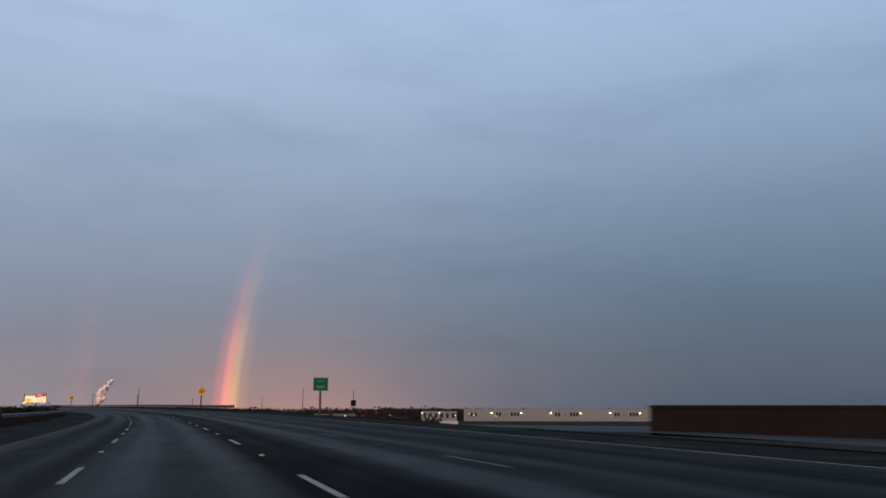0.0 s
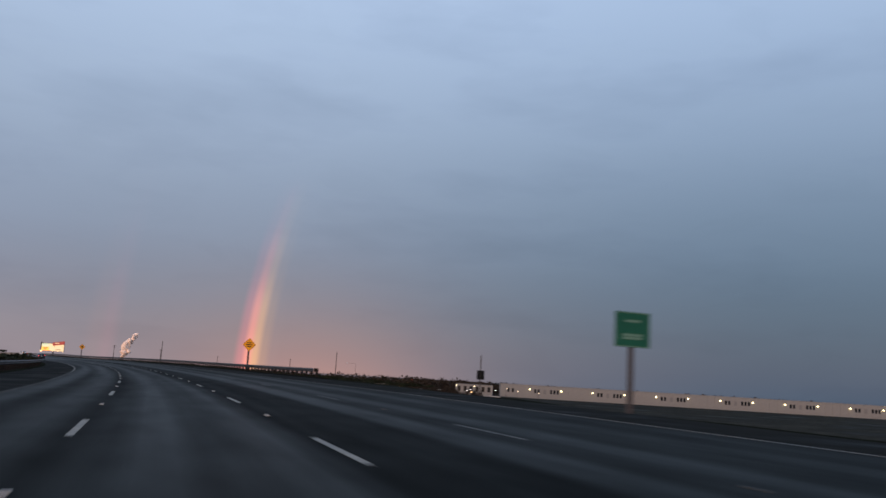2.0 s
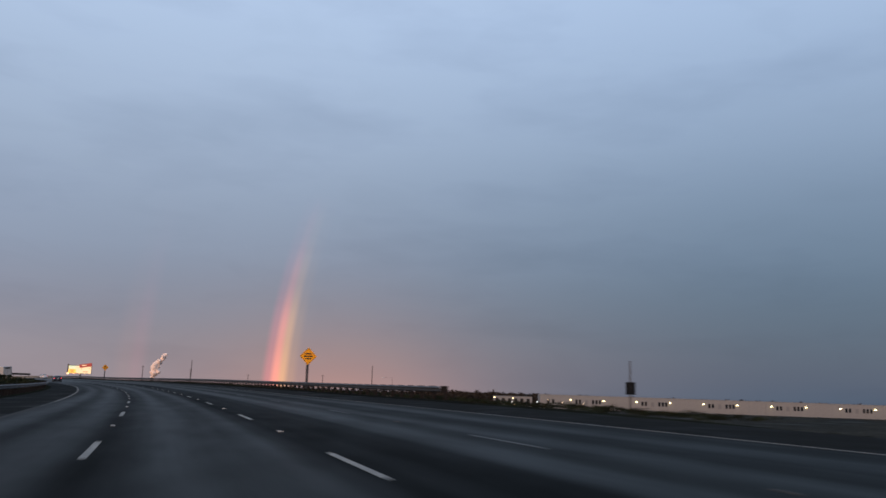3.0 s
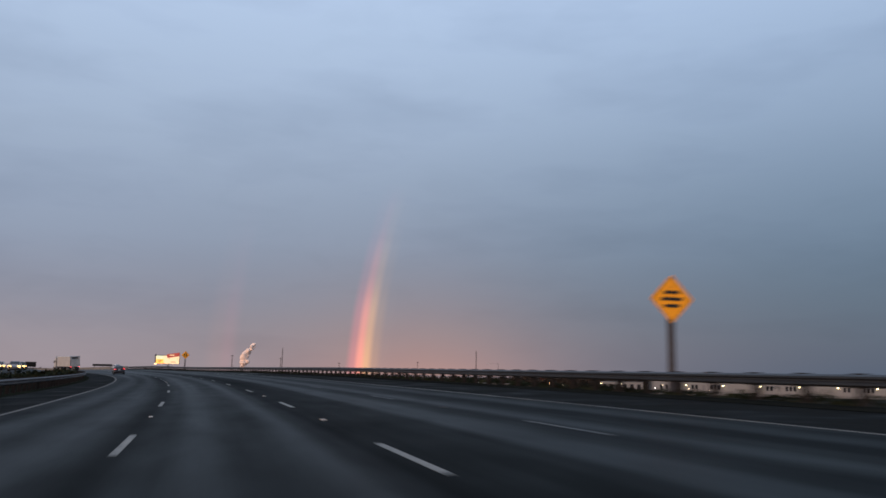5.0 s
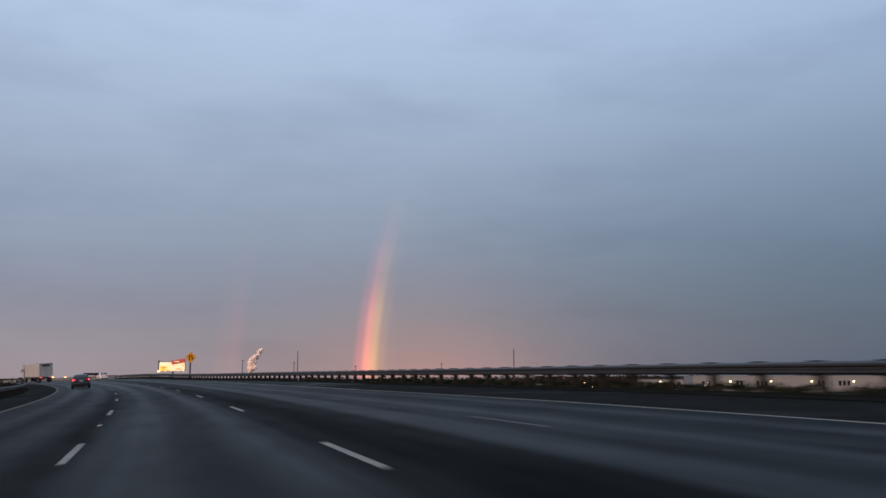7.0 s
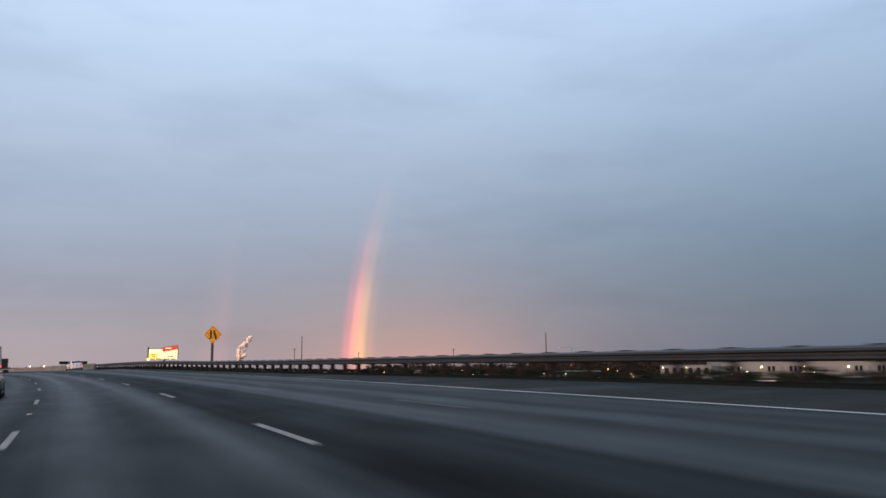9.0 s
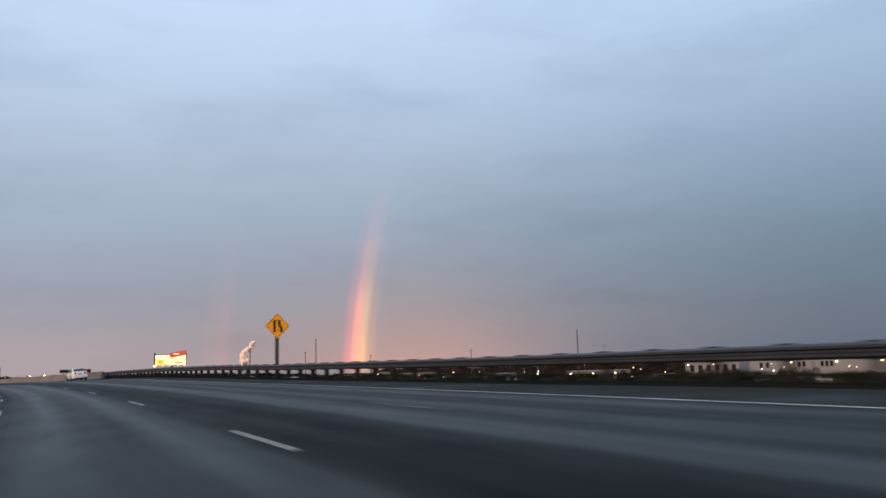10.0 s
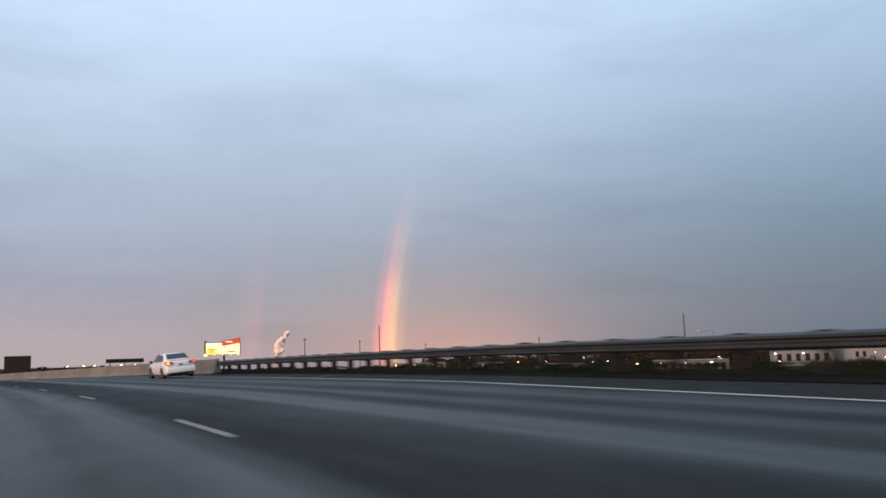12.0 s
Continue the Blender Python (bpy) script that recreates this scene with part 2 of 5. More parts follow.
    nt.links.new(bp.outputs[0], b.inputs["Normal"])
    return m


ASPHALT = asphalt_material()
RAMP = material("ramp_concrete", (0.032, 0.034, 0.034), 0.75, grain=0.25, scale=3, large=0.25, large_scale=0.08, spec=0.1)
SHOULDER = material("dark_shoulder_asphalt", (0.0095, 0.0105, 0.0100), 0.9, grain=0.4, scale=7, large=0.35, large_scale=0.35, spec=0.02)
WET_SHOULDER = material("weedy_wet_shoulder", (0.0180, 0.0215, 0.0195), 0.8, grain=0.4, scale=5, large=0.35, large_scale=0.35, spec=0.06)
PAINT = material("worn_road_paint", (0.185, 0.183, 0.163), 0.7, grain=0.4, scale=9, large=0.25, large_scale=0.7, spec=0.3)
FADED = material("faded_road_paint", (0.062, 0.065, 0.064), 0.7, grain=0.45, scale=7, large=0.35, large_scale=0.5, spec=0.15)
FRESH = material("clean_road_paint", (0.38, 0.38, 0.355), 0.65, grain=0.25, scale=9, large=0.2, large_scale=0.6, spec=0.3)
DIRTY = material("dirty_road_paint", (0.135, 0.125, 0.110), 0.7, grain=0.4, scale=6, large=0.4, large_scale=0.3, spec=0.15)
GRIMY = material("grimy_road_paint", (0.045, 0.043, 0.040), 0.8, grain=0.45, scale=6, large=0.5, large_scale=0.3, spec=0.1)
EARTH = material("damp_earth_and_grass", (0.014, 0.0155, 0.011), 1.0, grain=0.4, scale=1.2, large=0.35, large_scale=0.05, spec=0.0)
WET_LAND = material("wet_flat_land", (0.024, 0.024, 0.020), 0.95, grain=0.4, scale=0.2, large=0.5, large_scale=0.02, spec=0.01)
DIKE = material("dark_asphalt_dike", (0.011, 0.0125, 0.011), 0.95, grain=0.4, scale=8, spec=0.0)
STEEL = material("galvanised_steel", (0.026, 0.030, 0.034), 0.5, 0.25, grain=0.25, scale=5, large=0.2, large_scale=0.6)
TIMBER = material("weathered_timber_post", (0.018, 0.016, 0.015), 0.9, grain=0.3, scale=12, spec=0.1)
POST_GREY = material("grey_weathered_post", (0.060, 0.057, 0.060), 0.9, grain=0.25, scale=12, spec=0.1)
CONCRETE = material("weathered_concrete", (0.145, 0.137, 0.124), 0.85, grain=0.15, scale=4, large=0.25, bump=0.1, spec=0.2)
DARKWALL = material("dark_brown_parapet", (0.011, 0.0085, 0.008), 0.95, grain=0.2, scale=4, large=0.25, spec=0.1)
SIGN_YELLOW = material("sign_sheet_amber", (1.0, 0.40, 0.006), 0.5, grain=0.05, scale=3, large=0.06, large_scale=0.8)
SIGN_GREEN = material("sign_sheet_green", (0.006, 0.080, 0.044), 0.45, grain=0.06, scale=3, large=0.08)
SIGN_WHITE = material("sign_sheet_white", (0.55, 0.60, 0.58), 0.5, grain=0.05, scale=3)
SIGN_DULL = material("sign_sheet_dull_white", (0.10, 0.20, 0.15), 0.6, grain=0.1, scale=3)
SIGN_BLACK = material("sign_black", (0.012, 0.012, 0.012), 0.6, grain=0.1, scale=3)
SIGN_BACK = material("dull_sign_back", (0.009, 0.010, 0.011), 0.85, 0.0, grain=0.15, scale=2, spec=0.15)
CAR_WHITE = material("white_car_paint", (0.74, 0.75, 0.77), 0.25, grain=0.02, scale=2, large=0.04, large_scale=0.8, coat=0.6)
CAR_DARK = material("dark_car_paint", (0.018, 0.019, 0.024), 0.25, grain=0.03, scale=2, coat=0.6)
CAR_GREY = material("grey_car_paint", (0.16, 0.165, 0.17), 0.3, grain=0.03, scale=2, coat=0.5)
CAR_GLASS = material("tinted_car_glass", (0.010, 0.012, 0.014), 0.08, grain=0.02, scale=1, large=0.02, spec=0.35)
TYRE = material("tyre_rubber", (0.014, 0.014, 0.014), 0.85, grain=0.15, scale=15, spec=0.2)
RIM = material("alloy_rim", (0.30, 0.31, 0.32), 0.35, 0.8, grain=0.05, scale=6)
TRIM = material("black_plastic", (0.018, 0.018, 0.019), 0.6, grain=0.1, scale=10)
TRAILER = material("white_trailer_panel", (0.40, 0.40, 0.39), 0.5, grain=0.06, scale=2, large=0.10, large_scale=0.5)
WALL_WHITE = material("white_tilt_up_wall", (0.195, 0.200, 0.200), 0.85, grain=0.08, scale=0.6, large=0.08, large_scale=0.05)
ROOF_GREY = material("grey_flat_roof", (0.15, 0.155, 0.16), 0.8, grain=0.1, scale=0.5)
PANE = material("dark_window_glass", (0.012, 0.014, 0.017), 0.15, grain=0.02, scale=1)
LEAF = material("dark_leaves", (0.014, 0.018, 0.010), 0.9, grain=0.5, scale=0.8, large=0.3, large_scale=0.2, spec=0.05)
THICKET = material("brown_winter_twigs", (0.030, 0.024, 0.019), 0.95, grain=0.5, scale=0.8, large=0.4, large_scale=0.1, spec=0.02)
BARK = material("dark_bark", (0.035, 0.028, 0.022), 0.95, grain=0.3, scale=3, spec=0.05)
def steam_material():
    """Dense steam: light passes through the thin edges and spreads inside."""
    # the peach of the evening light is put into the steam's colour
    m = material("evening_tinted_steam", (1.0, 0.80, 0.68), 1.0, grain=0.04, scale=0.05, large=0.05, large_scale=0.02, spec=0.0)
    nt = m.node_tree
    b = nt.nodes["Principled BSDF"]
    lit, mixed = nt.nodes.new("ShaderNodeBsdfTranslucent"), nt.nodes.new("ShaderNodeMixShader")
    lit.inputs[0].default_value = (1.0, 0.84, 0.72, 1)
    mixed.inputs[0].default_value = 0.18
    nt.links.new(b.outputs[0], mixed.inputs[1])
    nt.links.new(lit.outputs[0], mixed.inputs[2])
    nt.links.new(mixed.outputs[0], nt.nodes["Material Output"].inputs[0])
    return m


STEAM = steam_material()
SKY_SHEET = material("sky_mirror_sheet", (0.03, 0.033, 0.035), 0.12, grain=0.1, scale=0.02, large=0.2, large_scale=0.004, spec=0.5)
POLE_WOOD = material("dark_utility_pole", (0.04, 0.034, 0.03), 0.9, grain=0.2, scale=3)
TAIL_RED = glowing("red_tail_lamp_lit", (1.0, 0.06, 0.07), 3.2)
TAIL_AMBER = glowing("amber_signal_lamp_lit", (1.0, 0.33, 0.03), 2.6)
TAIL_SOFT = glowing("dim_red_lamp_lit", (1.0, 0.07, 0.06), 1.1)
TAIL_DULL = material("red_lamp_lens", (0.30, 0.02, 0.02), 0.2, grain=0.05, scale=4)
OFFICE_WALL = material("dull_office_wall", (0.12, 0.112, 0.105), 0.85, grain=0.08, scale=0.6, large=0.15, large_scale=0.05)
MARKER_GREY = material("dull_marker", (0.46, 0.47, 0.46), 0.5, grain=0.1, scale=20)
HEADLAMP = glowing("warm_headlamp_lit", (1.0, 0.60, 0.20), 3.2)
WALL_LAMP = glowing("warm_wall_lamp_lit", (1.0, 0.80, 0.42), 9.0)
STREET_LAMP = glowing("pale_street_lamp_lit", (1.0, 0.80, 0.52), 6.0)
WHITE_LAMP = glowing("white_yard_lamp_lit", (0.94, 0.98, 1.0), 9.0)
AMBER_LAMP = glowing("amber_town_lamp_lit", (1.0, 0.55, 0.22), 8.0)
BOARD_YELLOW = glowing("backlit_yellow_panel", (1.0, 0.56, 0.10), 0.7)
BOARD_WHITE = glowing("backlit_cream_panel", (1.0, 0.83, 0.50), 0.38)
BOARD_PALE = glowing("backlit_pale_green_panel", (0.72, 0.90, 0.62), 0.36)
BOARD_AMBER = glowing("backlit_amber_strip", (1.0, 0.36, 0.06), 0.85)
BOARD_RED = glowing("backlit_red_panel", (0.40, 0.045, 0.035), 0.22)
BOARD_LAMP = glowing("warm_board_lamp_lit", (1.0, 0.62, 0.30), 2.5)
BOARD_DARK = material("board_print_dark", (0.10, 0.06, 0.03), 0.6)


# ---- mesh helpers ----
def mesh_data(name, verts, faces, mat, smooth=False):
    me = bpy.data.meshes.new(name)
    me.from_pydata([tuple(v) for v in verts], [], faces)
    me.materials.append(mat)
    if smooth:
        me.polygons.foreach_set("use_smooth", [True] * len(me.polygons))
    me.update()
    return me


def mesh_object(name, verts, faces, mat, parent=None, smooth=False):
    ob = new(name, mesh_data(name, verts, faces, mat, smooth))
    ob.parent = parent
    return ob


def empty(name, m=None):
    ob = new(name)
    if m is not None:
        ob.matrix_world = m
    return ob


def part(name, bm, mat, parent, label="", smooth=False):
    """Link a bmesh as one mesh object under a thing or a part."""
    me = bpy.data.meshes.new(name)
    bm.normal_update()
    bm.to_mesh(me)
    bm.free()
    me.materials.append(mat)
    if smooth:
        me.polygons.foreach_set("use_smooth", [True] * len(me.polygons))
    ob = new(name, me)
    ob.parent = parent
    if label:
        tagged(ob, label)
    return ob


def box_bm(cx, cy, cz, sx, sy, sz, bevel=0.0, bm=None):
    """A box with bevelled edges about its middle."""
    bm = bm or bmesh.new()
    made = bmesh.ops.create_cube(bm, size=1.0, matrix=Matrix.Translation((cx, cy, cz)) @ Matrix.Diagonal((sx, sy, sz, 1)))
    if bevel:
        edges = list({e for v in made["verts"] for e in v.link_edges})
        bmesh.ops.bevel(bm, geom=edges, offset=bevel, segments=2, affect="EDGES", profile=0.6)
    return bm


def rod_bm(x, y, z0, z1, r0, r1=None, n=10, bm=None):
    bm = bm or bmesh.new()
    bmesh.ops.create_cone(bm, cap_ends=True, segments=n, radius1=r0, radius2=r0 if r1 is None else r1, depth=z1 - z0,
                          matrix=Matrix.Translation((x, y, (z0 + z1) / 2)))
    return bm


def plate_bm(outline, y0, y1, bm=None):
    """A flat plate in the x, z plane between two depths."""
    bm = bm or bmesh.new()
    front = [bm.verts.new((x, y0, z)) for x, z in outline]
    back = [bm.verts.new((x, y1, z)) for x, z in outline]
    bm.faces.new(front)
    bm.faces.new(back[::-1])
    n = len(outline)
    for i in range(n):
        bm.faces.new((front[i], back[i], back[(i + 1) % n], front[(i + 1) % n]))
    bmesh.ops.recalc_face_normals(bm, faces=bm.faces[:])
    return bm


def loft_bm(rings, caps=True):
    """Skin a row of closed rings with equally many points."""
    bm = bmesh.new()
    rows_ = [[bm.verts.new(p) for p in ring] for ring in rings]
    n = len(rows_[0])
    for a, b in zip(rows_, rows_[1:]):
        for j in range(n):
            bm.faces.new((a[j], a[(j + 1) % n], b[(j + 1) % n], b[j]))
    if caps:
        bm.faces.new(rows_[0][::-1])
        bm.faces.new(rows_[-1])
    bmesh.ops.recalc_face_normals(bm, faces=bm.faces[:])
    return bm


def strip(name, stations, profile, mat, parent=None, close=False, uv=False):
    """Sweep profile(s), a list of (lat, dz), along the road."""
    verts, faces, coords = [], [], []
    n = None
    for s in stations:
        prof = profile(s)
        n = len(prof)
        verts += [at(s, lat, dz) for lat, dz in prof]
        coords += [(lat, s) for lat, dz in prof]
    m = n if close else n - 1
    for i in range(len(stations) - 1):
        for j in range(m):
            a, b = i * n + j, i * n + (j + 1) % n
            faces.append((a, b, b + n, a + n))
    if close:
        faces.append(tuple(range(n))[::-1])
        faces.append(tuple((len(stations) - 1) * n + k for k in range(n)))
    ob = mesh_object(name, verts, faces, mat, parent)
    if uv:
        layer = ob.data.uv_layers.new(name="lanes")
        for loop in ob.data.loops:
            layer.data[loop.index].uv = coords[loop.vertex_index]
    return ob


def steps(a, b, d):
    k = max(1, round((b - a) / d))
    return [a + (b - a) * i / k for i in range(k + 1)]


def stand(s, lat, dz=0.0, turn=0.0):
    """A pose on the road that faces along it, banked with it."""
    p = at(s, lat, dz)
    return Matrix.Translation(p) @ Matrix.Rotation(radians(heading(s) + turn), 4, "Z") @ Matrix.Rotation(-radians(lerp_table(s, BANK)), 4, "Y")


def upright(s, lat, dz=0.0, turn=0.0):
    p = at(s, lat, dz)
    return Matrix.Translation(p) @ Matrix.Rotation(radians(heading(s) + turn), 4, "Z")


# ---- roadway ----
LANE_L = -1.14                       # line left of the driven lane
LANES = (LANE_L, LANE_L + 3.59, LANE_L + 7.22)
LEFT_EDGE = ((-90, -4.2), (100, -4.3), (187, -5.3), (300, -5.5), (1000, -5.5))
RIGHT_EDGE = ((-90, 11.6), (40, 11.3), (60, 11.3), (90, 10.8), (140, 9.9), (225, 9.9), (270, 9.55), (300, 9.65), (335, 9.95), (355, 10.2), (375, 11.0), (390, 11.35), (1000, 11.6))
EDGE_DROP = ((100, 0.0), (150, -0.08), (225, -0.11), (265, -0.22), (295, -0.26), (315, -0.33), (335, -0.41), (355, -0.48), (400, -0.47))
RAIL = ((100, 15.6), (150, 15.0), (240, 14.4), (290, 13.4), (316, 12.9), (357, 12.3), (400, 13.8), (1000, 14.0))
RAIL_DROP = ((120, -0.10), (150, -0.17), (225, -0.19), (290, -0.36), (316, -0.47), (338, -0.50), (354, -0.43), (366, -0.46), (390, -0.49), (404, -0.56), (430, -0.66))
LEFT_RAIL = -9.0


def cross_section(s):
    e, ed = lerp_table(s, RIGHT_EDGE), lerp_table(s, EDGE_DROP)
    r, rd = lerp_table(s, RAIL), lerp_table(s, RAIL_DROP)
    le = lerp_table(s, LEFT_EDGE)
    return [(LEFT_RAIL + 0.5, 0.0), (le, 0.0), (0.0, 0.0), (4.2, 0.0), (e, ed), (r - 0.55, rd - 0.01)]


def surface(s, lat):
    """Height of the asphalt over the banked plane."""
    return lerp_table(lat, cross_section(s))


SHOULDER_GAP = 0.16                  # asphalt of the lanes ends a hand past the edge line
road = strip("road", steps(-90, 1000, 5), lambda s: [(lat, surface(s, lat)) for lat in (lerp_table(s, LEFT_EDGE) - SHOULDER_GAP, lerp_table(s, LEFT_EDGE), 0.0, 4.2,
             lerp_table(s, RIGHT_EDGE), lerp_table(s, RIGHT_EDGE) + SHOULDER_GAP)], ASPHALT, uv=True)
tagged(road, "wet dark asphalt freeway carriageway with long wheel tracks", "road", kind="structure")

outer = strip("shoulder", steps(255, 400, 5), lambda s: [(lerp_table(s, RIGHT_EDGE) + SHOULDER_GAP, surface(s, lerp_table(s, RIGHT_EDGE) + SHOULDER_GAP)),
              (lerp_table(s, RAIL) + 0.10, surface(s, lerp_table(s, RAIL)))], WET_SHOULDER)
tagged(outer, "grey-green weedy wet shoulder on the outer curve", "shoulder", kind="structure")
outer = strip("shoulder", steps(-90, 255, 5), lambda s: [(lerp_table(s, RIGHT_EDGE) + SHOULDER_GAP, surface(s, lerp_table(s, RIGHT_EDGE) + SHOULDER_GAP)),
              (lerp_table(s, RAIL) - 0.55, surface(s, lerp_table(s, RAIL) - 0.55))], SHOULDER)
tagged(outer, "dark rough asphalt shoulder between edge line and guardrail", "shoulder", kind="structure")
outer = strip("shoulder", steps(400, 1000, 5), lambda s: [(lerp_table(s, RIGHT_EDGE) + SHOULDER_GAP, surface(s, lerp_table(s, RIGHT_EDGE) + SHOULDER_GAP)),
              (lerp_table(s, RAIL) - 0.28, surface(s, lerp_table(s, RAIL) - 0.55))], ASPHALT, uv=True)
tagged(outer, "wet asphalt shoulder below the concrete barrier", "shoulder", kind="structure")
inner = strip("shoulder", steps(-90, 1000, 5), lambda s: [(LEFT_RAIL + 0.5, 0.0), (lerp_table(s, LEFT_EDGE) - SHOULDER_GAP, surface(s, lerp_table(s, LEFT_EDGE) - SHOULDER_GAP))], SHOULDER)
tagged(inner, "dark damp median shoulder beside the carriageway", "shoulder", kind="structure")


def line_strip(name, a, b, table, half=0.07, paint=None):
    def prof(s):
        lat = lerp_table(s, table)
        return [(lat - half, surface(s, lat - half) + 0.006), (lat + half, surface(s, lat + half) + 0.006)]
    return strip(name, steps(a, b, 2.5), prof, paint or PAINT)


tagged(line_strip("edge_line", -60, 175, RIGHT_EDGE, 0.065, DIRTY), "worn white edge line painted on wet asphalt", "road marking", kind="structure")
tagged(line_strip("edge_line", 175, 245, RIGHT_EDGE, 0.065, PAINT), "pale edge line painted on wet asphalt before the curve", "road marking", kind="structure")
tagged(line_strip("edge_line", 245, 800, RIGHT_EDGE, 0.065, FRESH), "clean white edge line along the outer curve", "road marking", kind="structure")
tagged(line_strip("edge_line", -90, 135, LEFT_EDGE, 0.055, GRIMY), "grimy worn edge line beside the median shoulder", "road marking", kind="structure")
tagged(line_strip("edge_line", 135, 800, LEFT_EDGE, 0.065, DIRTY), "solid pale edge line beside the median shoulder", "road marking", kind="structure")

PITCH = 14.63
for lat, phase in zip(LANES, (13.9, 10.25, 13.5)):
    k = -2
    while True:
        s0 = phase + PITCH * k
        k += 1
        if s0 > (345 if lat == LANES[2] else 560):
            break
        d = strip("lane_dash", steps(s0 + 0.1, s0 + 3.6, 1.17), lambda s: [(lat - 0.06, surface(s, lat) + 0.006), (lat + 0.06, surface(s, lat) + 0.006)], FADED if lat == LANES[2] else PAINT)
        tagged(d, "worn white lane dash painted on wet asphalt", "road marking", kind="structure")

# low asphalt dike under the guardrail
dike = strip("dike", steps(128, 404, 4), lambda s: [(lerp_table(s, RAIL) - 0.5, lerp_table(s, RAIL_DROP)), (lerp_table(s, RAIL) - 0.32, lerp_table(s, RAIL_DROP) + 0.05),
             (lerp_table(s, RAIL) + 0.25, lerp_table(s, RAIL_DROP) + 0.05), (lerp_table(s, RAIL) + 0.5, lerp_table(s, RAIL_DROP) - 0.1)], DIKE, close=True)
tagged(dike, "low dark asphalt dike along the shoulder", "dike", kind="structure")

# ---- ground ----
LAND = -16.0
BANK_RISE = ((340, 0.0), (362, 0.12), (385, 0.16), (410, 0.28))
BERM = ((-90, 30.0), (40, 24.0), (100, 17.0), (160, 16.2), (1000, 13.0))


def ground_mesh():
    verts, faces = [], []

    def add_strip(profile):
        base = len(verts)
        st = steps(-90, 1000, 5)
        n = 0
        for s in st:
            ring = profile(s)
            n = len(ring)
            verts.extend(ring)
        for i in range(len(st) - 1):
            for j in range(n - 1):
                a = base + i * n + j
                faces.append((a, a + 1, a + 1 + n, a + n))

    def right_side(s):
        r, d = lerp_table(s, RAIL) - 0.75, lerp_table(s, RAIL_DROP)
        w = lerp_table(s, BERM)
        rise = 0.12 * noise.noise((s * 0.13, 1.7, 0))
        a, b = at(s, r, d - 0.03), at(s, max(r + 1.9, w * 0.6), d - 0.10 + rise + lerp_table(s, BANK_RISE))
        c = at(s, max(w, r + 3.7), 0)
        c.z = a.z - 0.55 + rise + 2.0 * lerp_table(s, BANK_RISE)
        e = at(s, max(w, r + 3.7) + 34.0, 0)
        e.z = LAND - 0.2
        return [a, b, c, e]

    def left_side(s):
        a, b = at(s, LEFT_RAIL + 0.55, -0.01), at(s, LEFT_RAIL - 1.2, 0.05)
        c = at(s, LEFT_RAIL - 3.6, 0.45 + 0.15 * noise.noise((s * 0.11, 9.2, 0)))
        d = at(s, LEFT_RAIL - 6.0, 0.0)
        f = at(s, LEFT_RAIL - 24.0, 0.0)
        d.z = f.z = lerp_table(s, GRADE)
        e = at(s, LEFT_RAIL - 60, 0)
        e.z = LAND - 0.2
        return [e, f, d, c, b, a]

    add_strip(right_side)
    add_strip(left_side)
    base = len(verts)
    for x, y in ((-4800, -4800), (4800, -4800), (4800, 4800), (-4800, 4800)):
        verts.append(Vector((x, y, LAND)))
    faces.append((base, base + 1, base + 2, base + 3))
    return verts, faces


gv, gf = ground_mesh()
ground = mesh_object("ground", gv, gf, EARTH)
ground.data.materials.append(WET_LAND)
ground.data.polygons[len(gf) - 1].material_index = 1
tagged(ground, "dark damp earth and low grass falling away from the road", "ground", kind="structure")

# glossy sheet added far out so that the gaps under the rail look bright
fv, ff = [], []
for d in (1250.0, 2200.0, 3400.0, 4700.0):
    for k in range(12):
        a = radians(-8 + 2.0 * k)
        fv.append((math.sin(a) * d, math.cos(a) * d, LAND + 0.05))
for i in range(3):
    for k in range(11):
        ff.append((i * 12 + k, i * 12 + k + 1, i * 12 + k + 13, i * 12 + k + 12))
tagged(mesh_object("water", fv, ff, SKY_SHEET), "far glossy sheet added to mirror the evening sky below the guardrail", "water", kind="structure")


def level(s, lat):
    """What lifts a point of the banked plane to the level of the driven line."""
    return -lat * math.tan(radians(lerp_table(s, BANK)))


# the on-ramp beside the carriageway, and the opposite carriageway
RAMP_IN = ((-60, 20), (40, 19), (210, 30), (260, 41), (310, 56))
RAMP_OUT = ((-60, 30), (40, 26.5), (210, 36), (260, 47), (310, 62))
RAMP_DZ = ((-60, -0.2), (30, -0.25), (210, -4.6), (260, -12.0), (310, -19.6))
ramp = strip("ramp_road", steps(-60, 310, 5), lambda s: [(lerp_table(s, RAMP_IN), lerp_table(s, RAMP_DZ)), (lerp_table(s, RAMP_OUT), lerp_table(s, RAMP_DZ))], RAMP)
bank = strip("embankment", steps(60, 305, 5), lambda s: [(lerp_table(s, RAMP_IN) - 9.0, lerp_table(s, RAMP_DZ) - 6.5), (lerp_table(s, RAMP_IN) - 0.4, lerp_table(s, RAMP_DZ) - 0.08),
             (lerp_table(s, RAMP_OUT) + 0.4, lerp_table(s, RAMP_DZ) - 0.08), (lerp_table(s, RAMP_OUT) + 9.0, lerp_table(s, RAMP_DZ) - 6.5)], EARTH)
tagged(bank, "dark grassy bank carrying the ramp down", "embankment", kind="structure")
tagged(ramp, "pale wet concrete ramp running down beside the freeway", "road", kind="structure")
other = strip("opposite_road", steps(-90, 700, 8), lambda s: [(-32.0, 0.12 + level(s, -32.0)), (-15.2, 0.12 + level(s, -15.2))], ASPHALT, uv=True)
tagged(other, "wet asphalt of the opposite carriageway beyond the median", "road", kind="structure")

